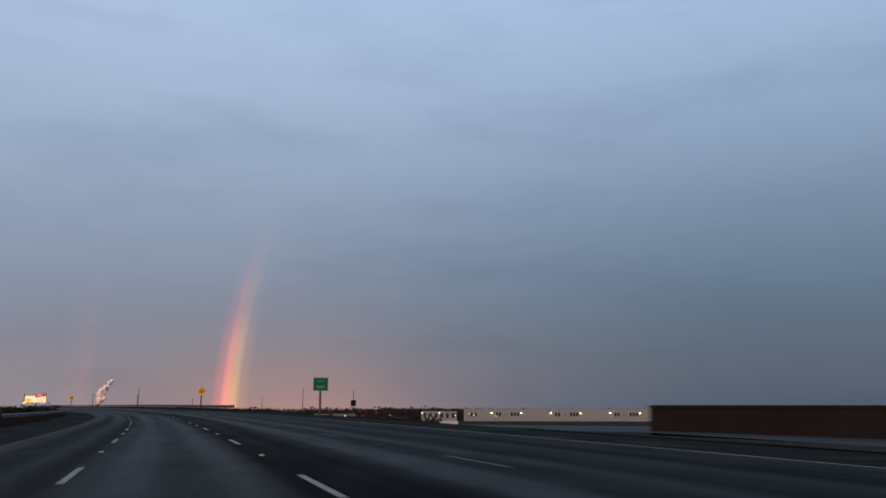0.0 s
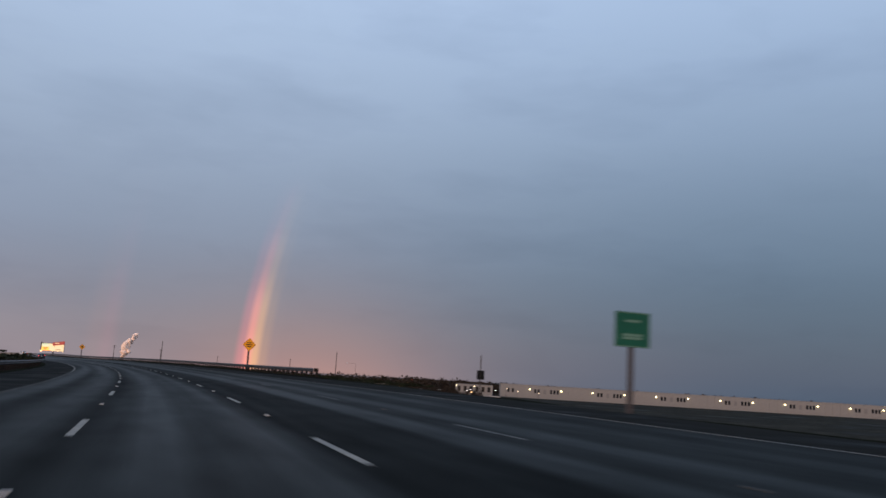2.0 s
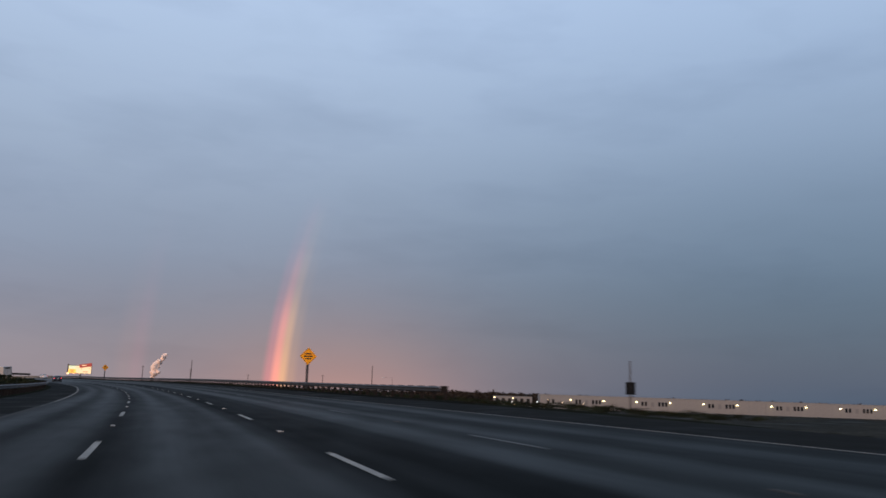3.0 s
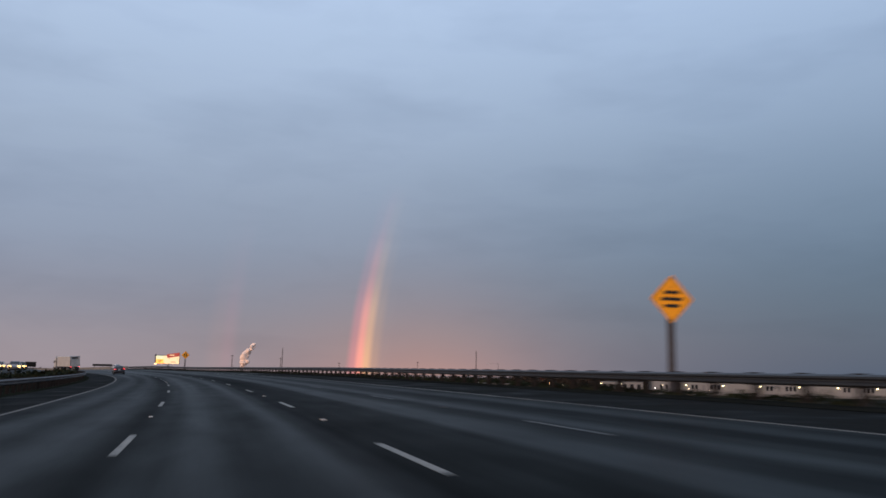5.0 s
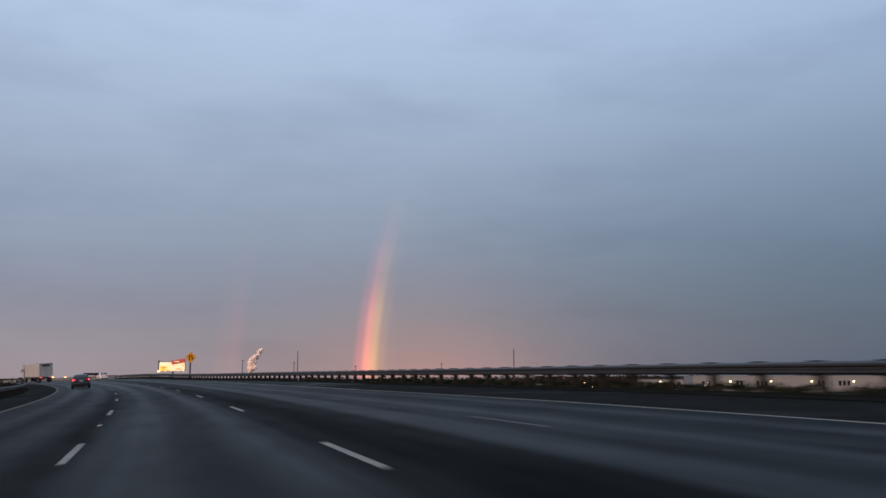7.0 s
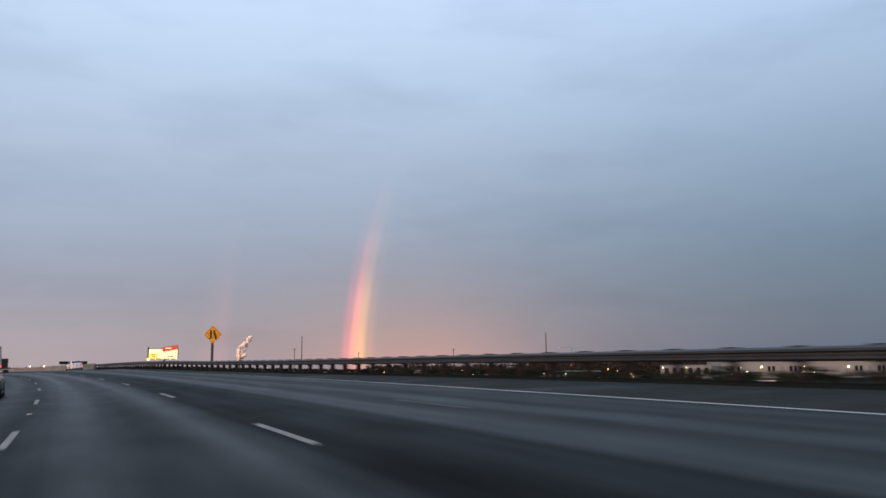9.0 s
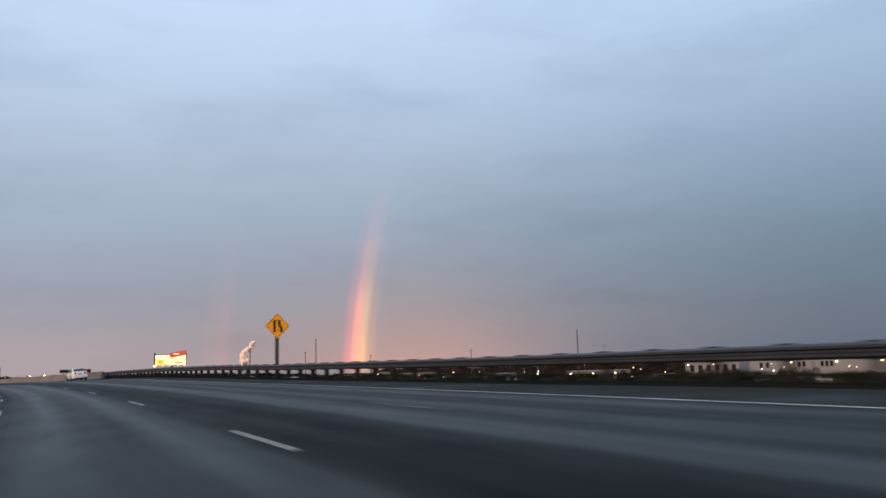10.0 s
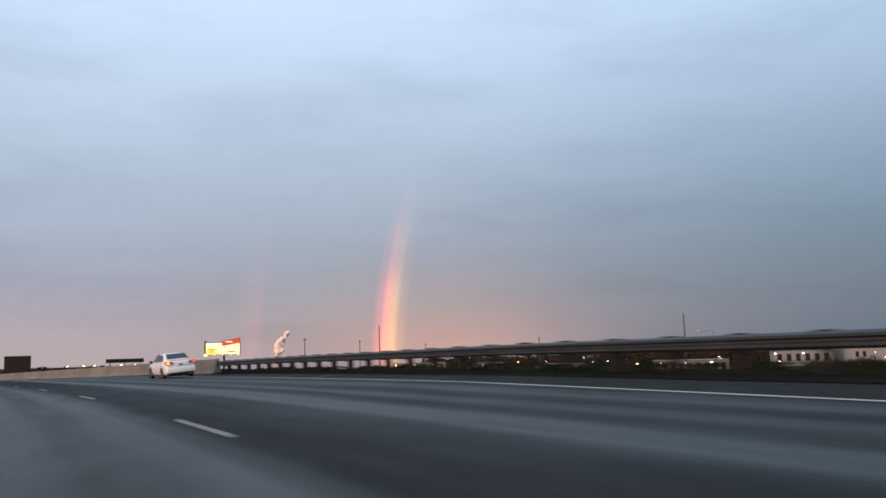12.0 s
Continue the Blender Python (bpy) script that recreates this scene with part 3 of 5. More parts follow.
# ---- parapet by the ramp ----
parapet = empty("parapet_wall")
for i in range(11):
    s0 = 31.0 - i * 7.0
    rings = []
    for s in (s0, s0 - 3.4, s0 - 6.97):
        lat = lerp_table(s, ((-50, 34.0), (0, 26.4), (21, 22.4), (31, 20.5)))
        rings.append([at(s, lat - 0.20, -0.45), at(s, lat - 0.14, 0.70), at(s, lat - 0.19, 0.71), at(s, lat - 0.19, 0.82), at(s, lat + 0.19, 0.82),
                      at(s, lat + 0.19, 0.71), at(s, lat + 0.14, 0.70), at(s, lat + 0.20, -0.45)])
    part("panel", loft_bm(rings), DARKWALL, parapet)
tagged(parapet, "dark brown weathered concrete parapet beside the ramp", "wall", kind="structure")


# ---- guardrails ----
def beam_profile():
    """The W of a guardrail beam: depth towards the road, height."""
    return [(0.0, 0.0), (-0.03, 0.015), (-0.085, 0.05), (-0.085, 0.10), (-0.01, 0.135), (-0.01, 0.175), (-0.085, 0.21), (-0.085, 0.26), (-0.03, 0.295), (0.0, 0.31),
            (0.006, 0.31), (-0.024, 0.29), (-0.077, 0.255), (-0.077, 0.215), (-0.003, 0.178), (-0.003, 0.132), (-0.077, 0.095), (-0.077, 0.055), (-0.024, 0.02), (0.006, 0.0)]


def w_beam_mesh(length):
    prof = beam_profile()
    rings = [[(x, y, z) for x, z in prof] for y in (0.0, length)]
    bm = loft_bm(rings)
    me = bpy.data.meshes.new("beam")
    bm.to_mesh(me)
    bm.free()
    me.materials.append(STEEL)
    return me


def solid_mesh(name, mat, *boxes):
    bm = bmesh.new()
    for b in boxes:
        box_bm(*b, bm=bm)
    me = bpy.data.meshes.new(name)
    bm.to_mesh(me)
    bm.free()
    me.materials.append(mat)
    return me


BEAM = w_beam_mesh(3.86)
POST = solid_mesh("post", TIMBER, (0.30, 0, -0.01, 0.20, 0.15, 1.70))
BLOCKOUT = solid_mesh("blockout", TIMBER, (0.10, 0, 0.66, 0.20, 0.15, 0.36))
LEFT_POST = solid_mesh("post", TIMBER, (-0.30, 0, -0.01, 0.20, 0.15, 1.70))
LEFT_BLOCK = solid_mesh("blockout", TIMBER, (-0.10, 0, 0.66, 0.20, 0.15, 0.36))


def guardrail(s_from, s_to, table, drop, left=False):
    rail = empty("guardrail", Matrix.Translation(at(s_from, table(s_from), 0)))
    inv = rail.matrix_world.inverted()
    n = int((s_to - s_from) / 1.905)
    for i in range(n):
        s = s_from + 1.905 * i
        a = Vector(at(s, table(s), drop(s)))
        b = Vector(at(s + 3.81, table(s + 3.81), drop(s + 3.81)))
        yaw = math.atan2(-(b.x - a.x), b.y - a.y)
        rise = math.atan2(b.z - a.z, (b - a).length)
        turn = Matrix.Rotation(yaw, 4, "Z")
        lean = radians(random.uniform(-1.2, 1.2))
        for name, me in (("post", LEFT_POST if left else POST), ("blockout", LEFT_BLOCK if left else BLOCKOUT)):
            o = new(name, me)
            o.parent = rail
            o.matrix_basis = inv @ Matrix.Translation(a) @ turn @ Matrix.Rotation(lean, 4, "X")
        if i % 2 == 0:
            o = new("beam", BEAM)
            o.parent = rail
            flip = Matrix.Translation((0, 3.86, 0)) @ Matrix.Rotation(math.pi, 4, "Z") if left else Matrix.Identity(4)
            o.matrix_basis = inv @ Matrix.Translation(a + Vector((0, 0, 0.50))) @ turn @ Matrix.Rotation(rise, 4, "X") @ flip
    return rail


rail_r = guardrail(132, 405, lambda s: lerp_table(s, RAIL), lambda s: lerp_table(s, RAIL_DROP))
tagged(rail_r, "galvanised steel guardrail on dark timber posts beside the shoulder", "guardrail")
rail_l = guardrail(60, 330, lambda s: LEFT_RAIL, lambda s: 0.0, left=True)
tagged(rail_l, "galvanised steel guardrail along the dark median", "guardrail")

# concrete barrier that takes over from the guardrail
barrier = empty("concrete_barrier")
for i in range(72):
    s0 = 404 + i * 6.1
    rings = []
    for s in (s0, s0 + 3.0, s0 + 6.07):
        lat, d = lerp_table(s, RAIL), lerp_table(s, RAIL_DROP)
        rings.append([at(s, lat - 0.30, d - 0.1), at(s, lat - 0.28, d + 0.08), at(s, lat - 0.16, d + 0.33), at(s, lat - 0.09, d + 0.94), at(s, lat - 0.06, d + 0.97),
                      at(s, lat + 0.06, d + 0.97), at(s, lat + 0.09, d + 0.94), at(s, lat + 0.16, d + 0.33), at(s, lat + 0.28, d - 0.1)])
    part("barrier_block", loft_bm(rings), CONCRETE, barrier)
tagged(barrier, "weathered tan concrete safety barrier on the outer curve", "barrier")

# ---- road signs ----
def bar(parent, name, x0, z0, x1, z1, w, mat, y=-0.012):
    """A straight painted bar on a sign face, from one point to another."""
    d = Vector((x1 - x0, z1 - z0))
    n = Vector((-d.y, d.x)).normalized() * (w / 2)
    pts = [(x0 - n.x, z0 - n.y), (x1 - n.x, z1 - n.y), (x1 + n.x, z1 + n.y), (x0 + n.x, z0 + n.y)]
    return part(name, plate_bm(pts, y, y + 0.008), mat, parent)


def rounded_diamond(r, k=0.10):
    pts = []
    for i in range(4):
        a = math.pi / 2 * i
        c = Vector((math.cos(a), math.sin(a))) * r
        t = Vector((-math.sin(a), math.cos(a)))
        u = Vector((math.cos(a), math.sin(a)))
        for f in (-1, -0.35, 0.35, 1):
            pts.append(tuple(c + t * (k * f) - u * (k * (0.35 + 0.65 * f * f))))
    return pts


def diamond_sign(x, y, z, yaw, drawing, label):
    """An amber diamond on a square timber post; z is the middle of the plate."""
    sign = empty("warning_sign", pose(x, y, z, 0, 0, yaw))
    part("post", box_bm(0, 0.11, -2.9, 0.24, 0.19, 6.4, 0.014), POST_GREY, sign, "grey square timber post")
    part("plate", plate_bm(rounded_diamond(0.95), -0.002, 0.006), SIGN_YELLOW, sign, "amber retroreflective diamond plate")
    part("border", border_bm(0.89, 0.85), SIGN_BLACK, sign, "thin black border")
    for z0 in (0.45, -0.35):
        part("bolt", rod_turned(0, z0), STEEL, sign)
    drawing(sign)
    return tagged(sign, label, "traffic sign", group="warning signs")


def rod_turned(x, z):
    bm = bmesh.new()
    bmesh.ops.create_cone(bm, cap_ends=True, segments=8, radius1=0.02, radius2=0.015, depth=0.02,
                          matrix=Matrix.Translation((x, -0.012, z)) @ Matrix.Rotation(math.pi / 2, 4, "X"))
    return bm


def border_bm(r_out, r_in):
    bm = bmesh.new()
    o, i = rounded_diamond(r_out), rounded_diamond(r_in)
    n = len(o)
    vo = [bm.verts.new((x, -0.006, z)) for x, z in o]
    vi = [bm.verts.new((x, -0.006, z)) for x, z in i]
    for k in range(n):
        bm.faces.new((vo[k], vo[(k + 1) % n], vi[(k + 1) % n], vi[k]))
    return bm


def text_lines(sign):
    """Three unreadable lines of lettering, as bars."""
    for z0, half in ((0.26, 0.33), (0.0, 0.46), (-0.26, 0.33)):
        bar(sign, "text_bar", -half, z0, half, z0, 0.13, SIGN_BLACK)


def lane_ends_symbol(sign):
    """A straight lane line and a kinked lane edge."""
    bar(sign, "symbol_bar", -0.22, -0.45, -0.22, 0.43, 0.19, SIGN_BLACK)
    bar(sign, "symbol_bar", 0.29, -0.45, 0.29, -0.08, 0.19, SIGN_BLACK)
    bar(sign, "symbol_bar", 0.29, -0.14, 0.12, 0.16, 0.17, SIGN_BLACK)
    bar(sign, "symbol_bar", 0.13, 0.12, 0.13, 0.43, 0.19, SIGN_BLACK)
    for z0 in (-0.26, -0.04):
        bar(sign, "symbol_dash", 0.06, z0 - 0.05, 0.06, z0 + 0.05, 0.06, SIGN_BLACK)


diamond_sign(5.9, 177.3, 4.10, heading(175.5), text_lines, "amber diamond warning sign with lettering on a timber post")
diamond_sign(-37.35, 351.0, 4.10, heading(351), lane_ends_symbol, "amber diamond lane-ends sign on a timber post behind the guardrail")

green = empty("guide_sign", pose(15.35, 88.0, 3.45, 0, 0, heading(87)))
part("plate", box_bm(0, 0, 0, 1.62, 0.012, 1.40, 0.004), SIGN_GREEN, green, "green sheet metal plate")
part("post", box_bm(0, 0.09, -2.6, 0.20, 0.15, 6.2, 0.012), POST_GREY, green, "single stout timber post")
for x0, z0, x1, z1 in ((-0.77, 0.665, 0.77, 0.665), (-0.77, -0.665, 0.77, -0.665), (-0.775, -0.68, -0.775, 0.68), (0.775, -0.68, 0.775, 0.68)):
    bar(green, "border_bar", x0, z0, x1, z1, 0.03, SIGN_DULL)
for z0, half in ((0.34, 0.36), (-0.22, 0.46), (-0.34, 0.46)):
    bar(green, "text_bar", -half, z0, half, z0, 0.10, SIGN_DULL)
tagged(green, "green guide sign with white lettering on a timber post", "traffic sign")

mast = empty("ramp_sign", pose(33.7, 157.5, -5.0, 0, 0, heading(153)))
part("post", rod_bm(0, 0.05, -10.8, 9.2, 0.10, 0.06), POLE_WOOD, mast, "thin dark mast")
part("plate", box_bm(0, 0, 6.7, 1.05, 0.02, 1.15, 0.01), SIGN_BACK, mast, "small dark square plate")
part("bracket", box_bm(0, 0.04, 6.7, 0.5, 0.06, 0.08, 0.01), SIGN_BACK, mast)
tagged(mast, "small dark square sign on a mast by the ramp", "traffic sign")

dark_sign = empty("dark_sign", pose(-102.4, 480.2, 0.0, 0, 0, -18))
part("panel", box_bm(0, 0, 1.35, 4.7, 0.05, 2.5, 0.01), SIGN_BACK, dark_sign)
for x in (-1.3, 1.3):
    part("post", box_bm(x, 0.12, -7.0, 0.16, 0.16, 19.0, 0.01), POLE_WOOD, dark_sign)
for z in (0.6, 1.35, 2.1):
    part("rail", box_bm(0, 0.05, z, 3.9, 0.05, 0.06), SIGN_BACK, dark_sign)
tagged(dark_sign, "wide unlit dark sign panel on two posts", "traffic sign")

rear_sign = empty("dark_sign", pose(-71.0, 348.0, 0.0, 0, 0, 14))
part("panel", box_bm(0, 0, 1.2, 2.3, 0.04, 1.15, 0.01), SIGN_BACK, rear_sign)
for x in (-0.7, 0.7):
    part("post", box_bm(x, 0.10, -2.6, 0.12, 0.12, 8.6, 0.01), POLE_WOOD, rear_sign)
tagged(rear_sign, "small dark sign back on two posts across the median", "traffic sign")

low_sign = empty("screen_panel", pose(-104.0, 552.0, -2.0, 0, 0, 14))
part("panel", box_bm(0, 0, 3.55, 8.6, 0.12, 0.95, 0.02), SIGN_BACK, low_sign)
for x in (-3.4, 0.0, 3.4):
    part("post", box_bm(x, 0.17, -5.4, 0.2, 0.2, 18.6, 0.01), POLE_WOOD, low_sign)
tagged(low_sign, "long low dark panel standing behind the barrier", "panel")


# ---- vehicles ----
def wheel(parent, x, y, r, width, side):
    """A tyre with its rim, on the x axis; side is 1 or -1 for the outer face."""
    bm = bmesh.new()
    n = 24
    prof = [(-0.5, 0.62), (-0.5, 0.9), (-0.36, 1.0), (0.36, 1.0), (0.5, 0.9), (0.5, 0.62)]
    rings = [[(x + width * a, y + r * q * math.cos(2 * math.pi * k / n), r + r * q * math.sin(2 * math.pi * k / n)) for a, q in prof] for k in range(n)]
    rows_ = [[bm.verts.new(p) for p in ring] for ring in rings]
    for k in range(n):
        a, b = rows_[k], rows_[(k + 1) % n]
        for j in range(len(prof)):
            bm.faces.new((a[j], a[(j + 1) % len(prof)], b[(j + 1) % len(prof)], b[j]))
    bmesh.ops.recalc_face_normals(bm, faces=bm.faces[:])
    tyre = part("wheel", bm, TYRE, parent, "black rubber tyre", smooth=True)
    bm = bmesh.new()
    bmesh.ops.create_cone(bm, cap_ends=True, segments=20, radius1=r * 0.64, radius2=r * 0.56, depth=width * 0.7,
                          matrix=Matrix.Translation((x + side * width * 0.10, y, r)) @ Matrix.Rotation(side * math.pi / 2, 4, "Y"))
    part("rim", bm, RIM, tyre, "grey alloy rim")
    for k in range(5):
        a = 2 * math.pi * k / 5
        spoke = box_bm(0, 0, r * 0.34, 0.02, r * 0.13, r * 0.5, 0.004)
        bmesh.ops.transform(spoke, matrix=Matrix.Translation((x + side * width * 0.46, y, r)) @ Matrix.Rotation(a, 4, "X"), verts=spoke.verts)
        part("spoke", spoke, RIM, tyre)
    return tyre


def ring_of(y, w, zb, zt, crown=0.02):
    half = [(w * 0.80, zb), (w * 0.95, zb + 0.05), (w, zb + 0.20), (w * 1.0, zb + (zt - zb) * 0.60), (w * 0.975, zt - 0.09), (w * 0.93, zt - 0.025), (w * 0.80, zt), (w * 0.35, zt + crown)]
    return [(x, y, z) for x, z in half] + [(-x, y, z) for x, z in half[::-1]]


def sedan(name, m, paint, left_lamp, right_lamp, head, label, category="car"):
    """A four-door saloon, rear at y = 0, 4.54 m long."""
    car = empty(name, m)
    body = part("body", loft_bm([
        ring_of(0.02, 0.72, 0.46, 0.90), ring_of(0.05, 0.78, 0.36, 0.99), ring_of(0.12, 0.83, 0.30, 1.045), ring_of(0.30, 0.865, 0.24, 1.07), ring_of(0.62, 0.88, 0.20, 1.06),
        ring_of(0.95, 0.88, 0.19, 1.01), ring_of(1.4, 0.88, 0.18, 0.975), ring_of(2.2, 0.88, 0.18, 0.955), ring_of(3.1, 0.88, 0.18, 0.945), ring_of(3.55, 0.875, 0.19, 0.93),
        ring_of(4.0, 0.85, 0.22, 0.85), ring_of(4.3, 0.79, 0.26, 0.75), ring_of(4.48, 0.66, 0.34, 0.64), ring_of(4.53, 0.5, 0.42, 0.56)]), paint, car, smooth=True)

    def cab(y, zb, zt, wb, wt):
        half = [(wb, zb), (wb * 0.985, zb + (zt - zb) * 0.2), (wt + (wb - wt) * 0.30, zb + (zt - zb) * 0.70), (wt, zt - 0.035), (wt * 0.86, zt - 0.006), (wt * 0.4, zt + 0.012)]
        return [(x, y, z) for x, z in half] + [(-x, y, z) for x, z in half[::-1]]

    part("cabin", loft_bm([cab(0.60, 0.98, 1.065, 0.70, 0.66), cab(0.92, 0.95, 1.24, 0.755, 0.60), cab(1.26, 0.93, 1.405, 0.78, 0.565), cab(1.60, 0.92, 1.455, 0.79, 0.57), cab(2.2, 0.92, 1.465, 0.79, 0.58),
                           cab(2.65, 0.92, 1.42, 0.79, 0.585), cab(3.1, 0.91, 1.18, 0.785, 0.63), cab(3.48, 0.90, 0.985, 0.77, 0.70)]), paint, car, smooth=True)

    def pane(nm, pts, push, lab=""):
        bm = bmesh.new()
        v = [bm.verts.new(Vector(p) + Vector(push)) for p in pts]
        w = [bm.verts.new(Vector(p) + Vector(push) * 0.2) for p in pts]
        bm.faces.new(v)
        k = len(v)
        for i in range(k):
            bm.faces.new((v[i], w[i], w[(i + 1) % k], v[(i + 1) % k]))
        bmesh.ops.recalc_face_normals(bm, faces=bm.faces[:])
        return part(nm, bm, CAR_GLASS, car, lab)

    pane("rear_window", [(-0.62, 0.70, 1.115), (0.62, 0.70, 1.115), (0.57, 0.95, 1.255), (0.50, 1.245, 1.395), (-0.50, 1.245, 1.395), (-0.57, 0.95, 1.255)], (0, -0.022, 0.030), "dark tinted rear window")
    pane("windscreen", [(-0.62, 3.36, 1.045), (0.62, 3.36, 1.045), (0.55, 2.72, 1.395), (-0.55, 2.72, 1.395)], (0, 0.03, 0.04), "dark windscreen")
    for sgn in (-1, 1):
        for y0, y1, y2, y3 in ((1.02, 1.40, 1.98, 1.98), (2.04, 2.04, 2.62, 3.02)):
            pane("side_window", [(sgn * 0.785, y0, 1.00), (sgn * 0.63, y1, 1.385), (sgn * 0.635, y2, 1.40), (sgn * 0.79, y3, 1.00)], (sgn * 0.014, 0, 0.004))
        part("mirror", box_bm(sgn * 0.97, 2.92, 1.02, 0.20, 0.10, 0.14, 0.03), TRIM, car, "door mirror")
        part("door_seam", box_bm(sgn * 0.879, 2.0, 0.62, 0.008, 0.012, 0.66), TRIM, car)
        part("door_seam", box_bm(sgn * 0.879, 1.06, 0.66, 0.008, 0.012, 0.56), TRIM, car)
        for y in (1.30, 2.32):
            part("door_handle", box_bm(sgn * 0.885, y, 0.86, 0.03, 0.18, 0.035, 0.008), paint, car)
        part("side_skirt", box_bm(sgn * 0.862, 2.25, 0.22, 0.04, 2.0, 0.09, 0.012), TRIM, car)
    for sgn, lamp in ((-1, left_lamp), (1, right_lamp)):
        bm = plate_bm([(sgn * 0.42, 0.835), (sgn * 0.80, 0.78), (sgn * 0.845, 0.90), (sgn * 0.81, 1.005), (sgn * 0.47, 0.965)], -0.012, 0.10)
        cluster = part("tail_lamp", bm, TAIL_DULL, car, "red tail lamp cluster")
        part("lit_lens", plate_bm([(sgn * 0.64, 0.855), (sgn * 0.79, 0.835), (sgn * 0.81, 0.90), (sgn * 0.78, 0.955), (sgn * 0.65, 0.935)], -0.022, -0.008), lamp, cluster, "glowing lamp lens")
        side = box_bm(sgn * 0.838, 0.15, 0.90, 0.03, 0.22, 0.14, 0.012)
        part("lamp_wrap", side, TAIL_DULL, cluster)
        headlight = part("headlight", box_bm(sgn * 0.62, 4.36, 0.70, 0.32, 0.18, 0.15, 0.04), RIM, car, "clear headlight")
        if head:
            # lens larger than the headlight, standing in for the glow around it
            part("lit_lens", box_bm(sgn * 0.62, 4.46, 0.70, 0.42, 0.05, 0.26, 0.02), HEADLAMP, headlight, "lit headlight lens, oversized to stand for its glow")
    part("bumper", box_bm(0, 0.055, 0.49, 1.66, 0.20, 0.32, 0.06), paint, car, "rear bumper", smooth=True)
    part("bumper_trim", box_bm(0, 0.06, 0.31, 1.40, 0.16, 0.12, 0.03), TRIM, car, "dark lower bumper trim")
    part("trunk_lip", box_bm(0, 0.13, 1.075, 1.30, 0.14, 0.035, 0.012), paint, car, "boot lid spoiler lip")
    part("trunk_seam", box_bm(0, 0.024, 0.685, 1.26, 0.02, 0.012), TRIM, car)
    plate = part("number_plate", box_bm(0, 0.012, 0.79, 0.31, 0.02, 0.155, 0.004), SIGN_WHITE, car, "pale number plate")
    part("plate_bar", box_bm(0, -0.001, 0.785, 0.24, 0.006, 0.06), SIGN_BLACK, plate)
    part("brake_light", box_bm(0, 0.72, 1.10, 0.30, 0.05, 0.03, 0.006), TAIL_DULL, car)
    part("underbody", box_bm(0, 2.2, 0.20, 1.50, 3.9, 0.12), TRIM, car)
    part("exhaust", box_bm(0.5, 0.02, 0.25, 0.09, 0.16, 0.06, 0.02), RIM, car)
    for sgn in (-1, 1):
        for y in (0.93, 3.55):
            arch = bmesh.new()
            bmesh.ops.create_cone(arch, cap_ends=True, segments=24, radius1=0.365, radius2=0.365, depth=0.04,
                                  matrix=Matrix.Translation((sgn * 0.868, y, 0.34)) @ Matrix.Rotation(math.pi / 2, 4, "Y"))
            part("wheel_arch", arch, TRIM, car)
            wheel(car, sgn * 0.80, y, 0.315, 0.20, sgn)
    return tagged(car, label, category)


white_s = 399.5
sedan("sedan", stand(white_s, 10.35, surface(white_s, 10.35), 1.0), CAR_WHITE, TAIL_AMBER, TAIL_SOFT, False, "white four-door saloon with amber signal on, on wet asphalt")
dark_s = 299.0
sedan("sedan", stand(dark_s, -3.3, 0.0, 0.5), CAR_DARK, TAIL_RED, TAIL_RED, False, "dark four-door saloon with red tail lamps lit")
# oncoming cars; some are added to make the headlight cluster brighter
for s, lat, paint, lab in ((288.0, -18.6, CAR_GREY, "grey saloon with bright headlights on the opposite carriageway"),
                           (297.0, -22.4, CAR_WHITE, "white saloon with bright headlights on the opposite carriageway"),
                           (281.0, -22.3, CAR_DARK, "dark saloon with bright headlights on the opposite carriageway"),
                           (305.0, -22.1, CAR_GREY, "grey saloon with bright headlights on the opposite carriageway"),
                           (322.0, -22.2, CAR_WHITE, "white saloon with bright headlights on the opposite carriageway"),
                           (330.0, -18.7, CAR_GREY, "grey saloon with bright headlights on the opposite carriageway"),
                           (312.0, -18.8, CAR_DARK, "dark saloon with bright headlights on the opposite carriageway")):
    sedan("sedan", upright(s, lat, 0.12 + level(s, lat), 180.0), paint, TAIL_DULL, TAIL_DULL, True, lab)


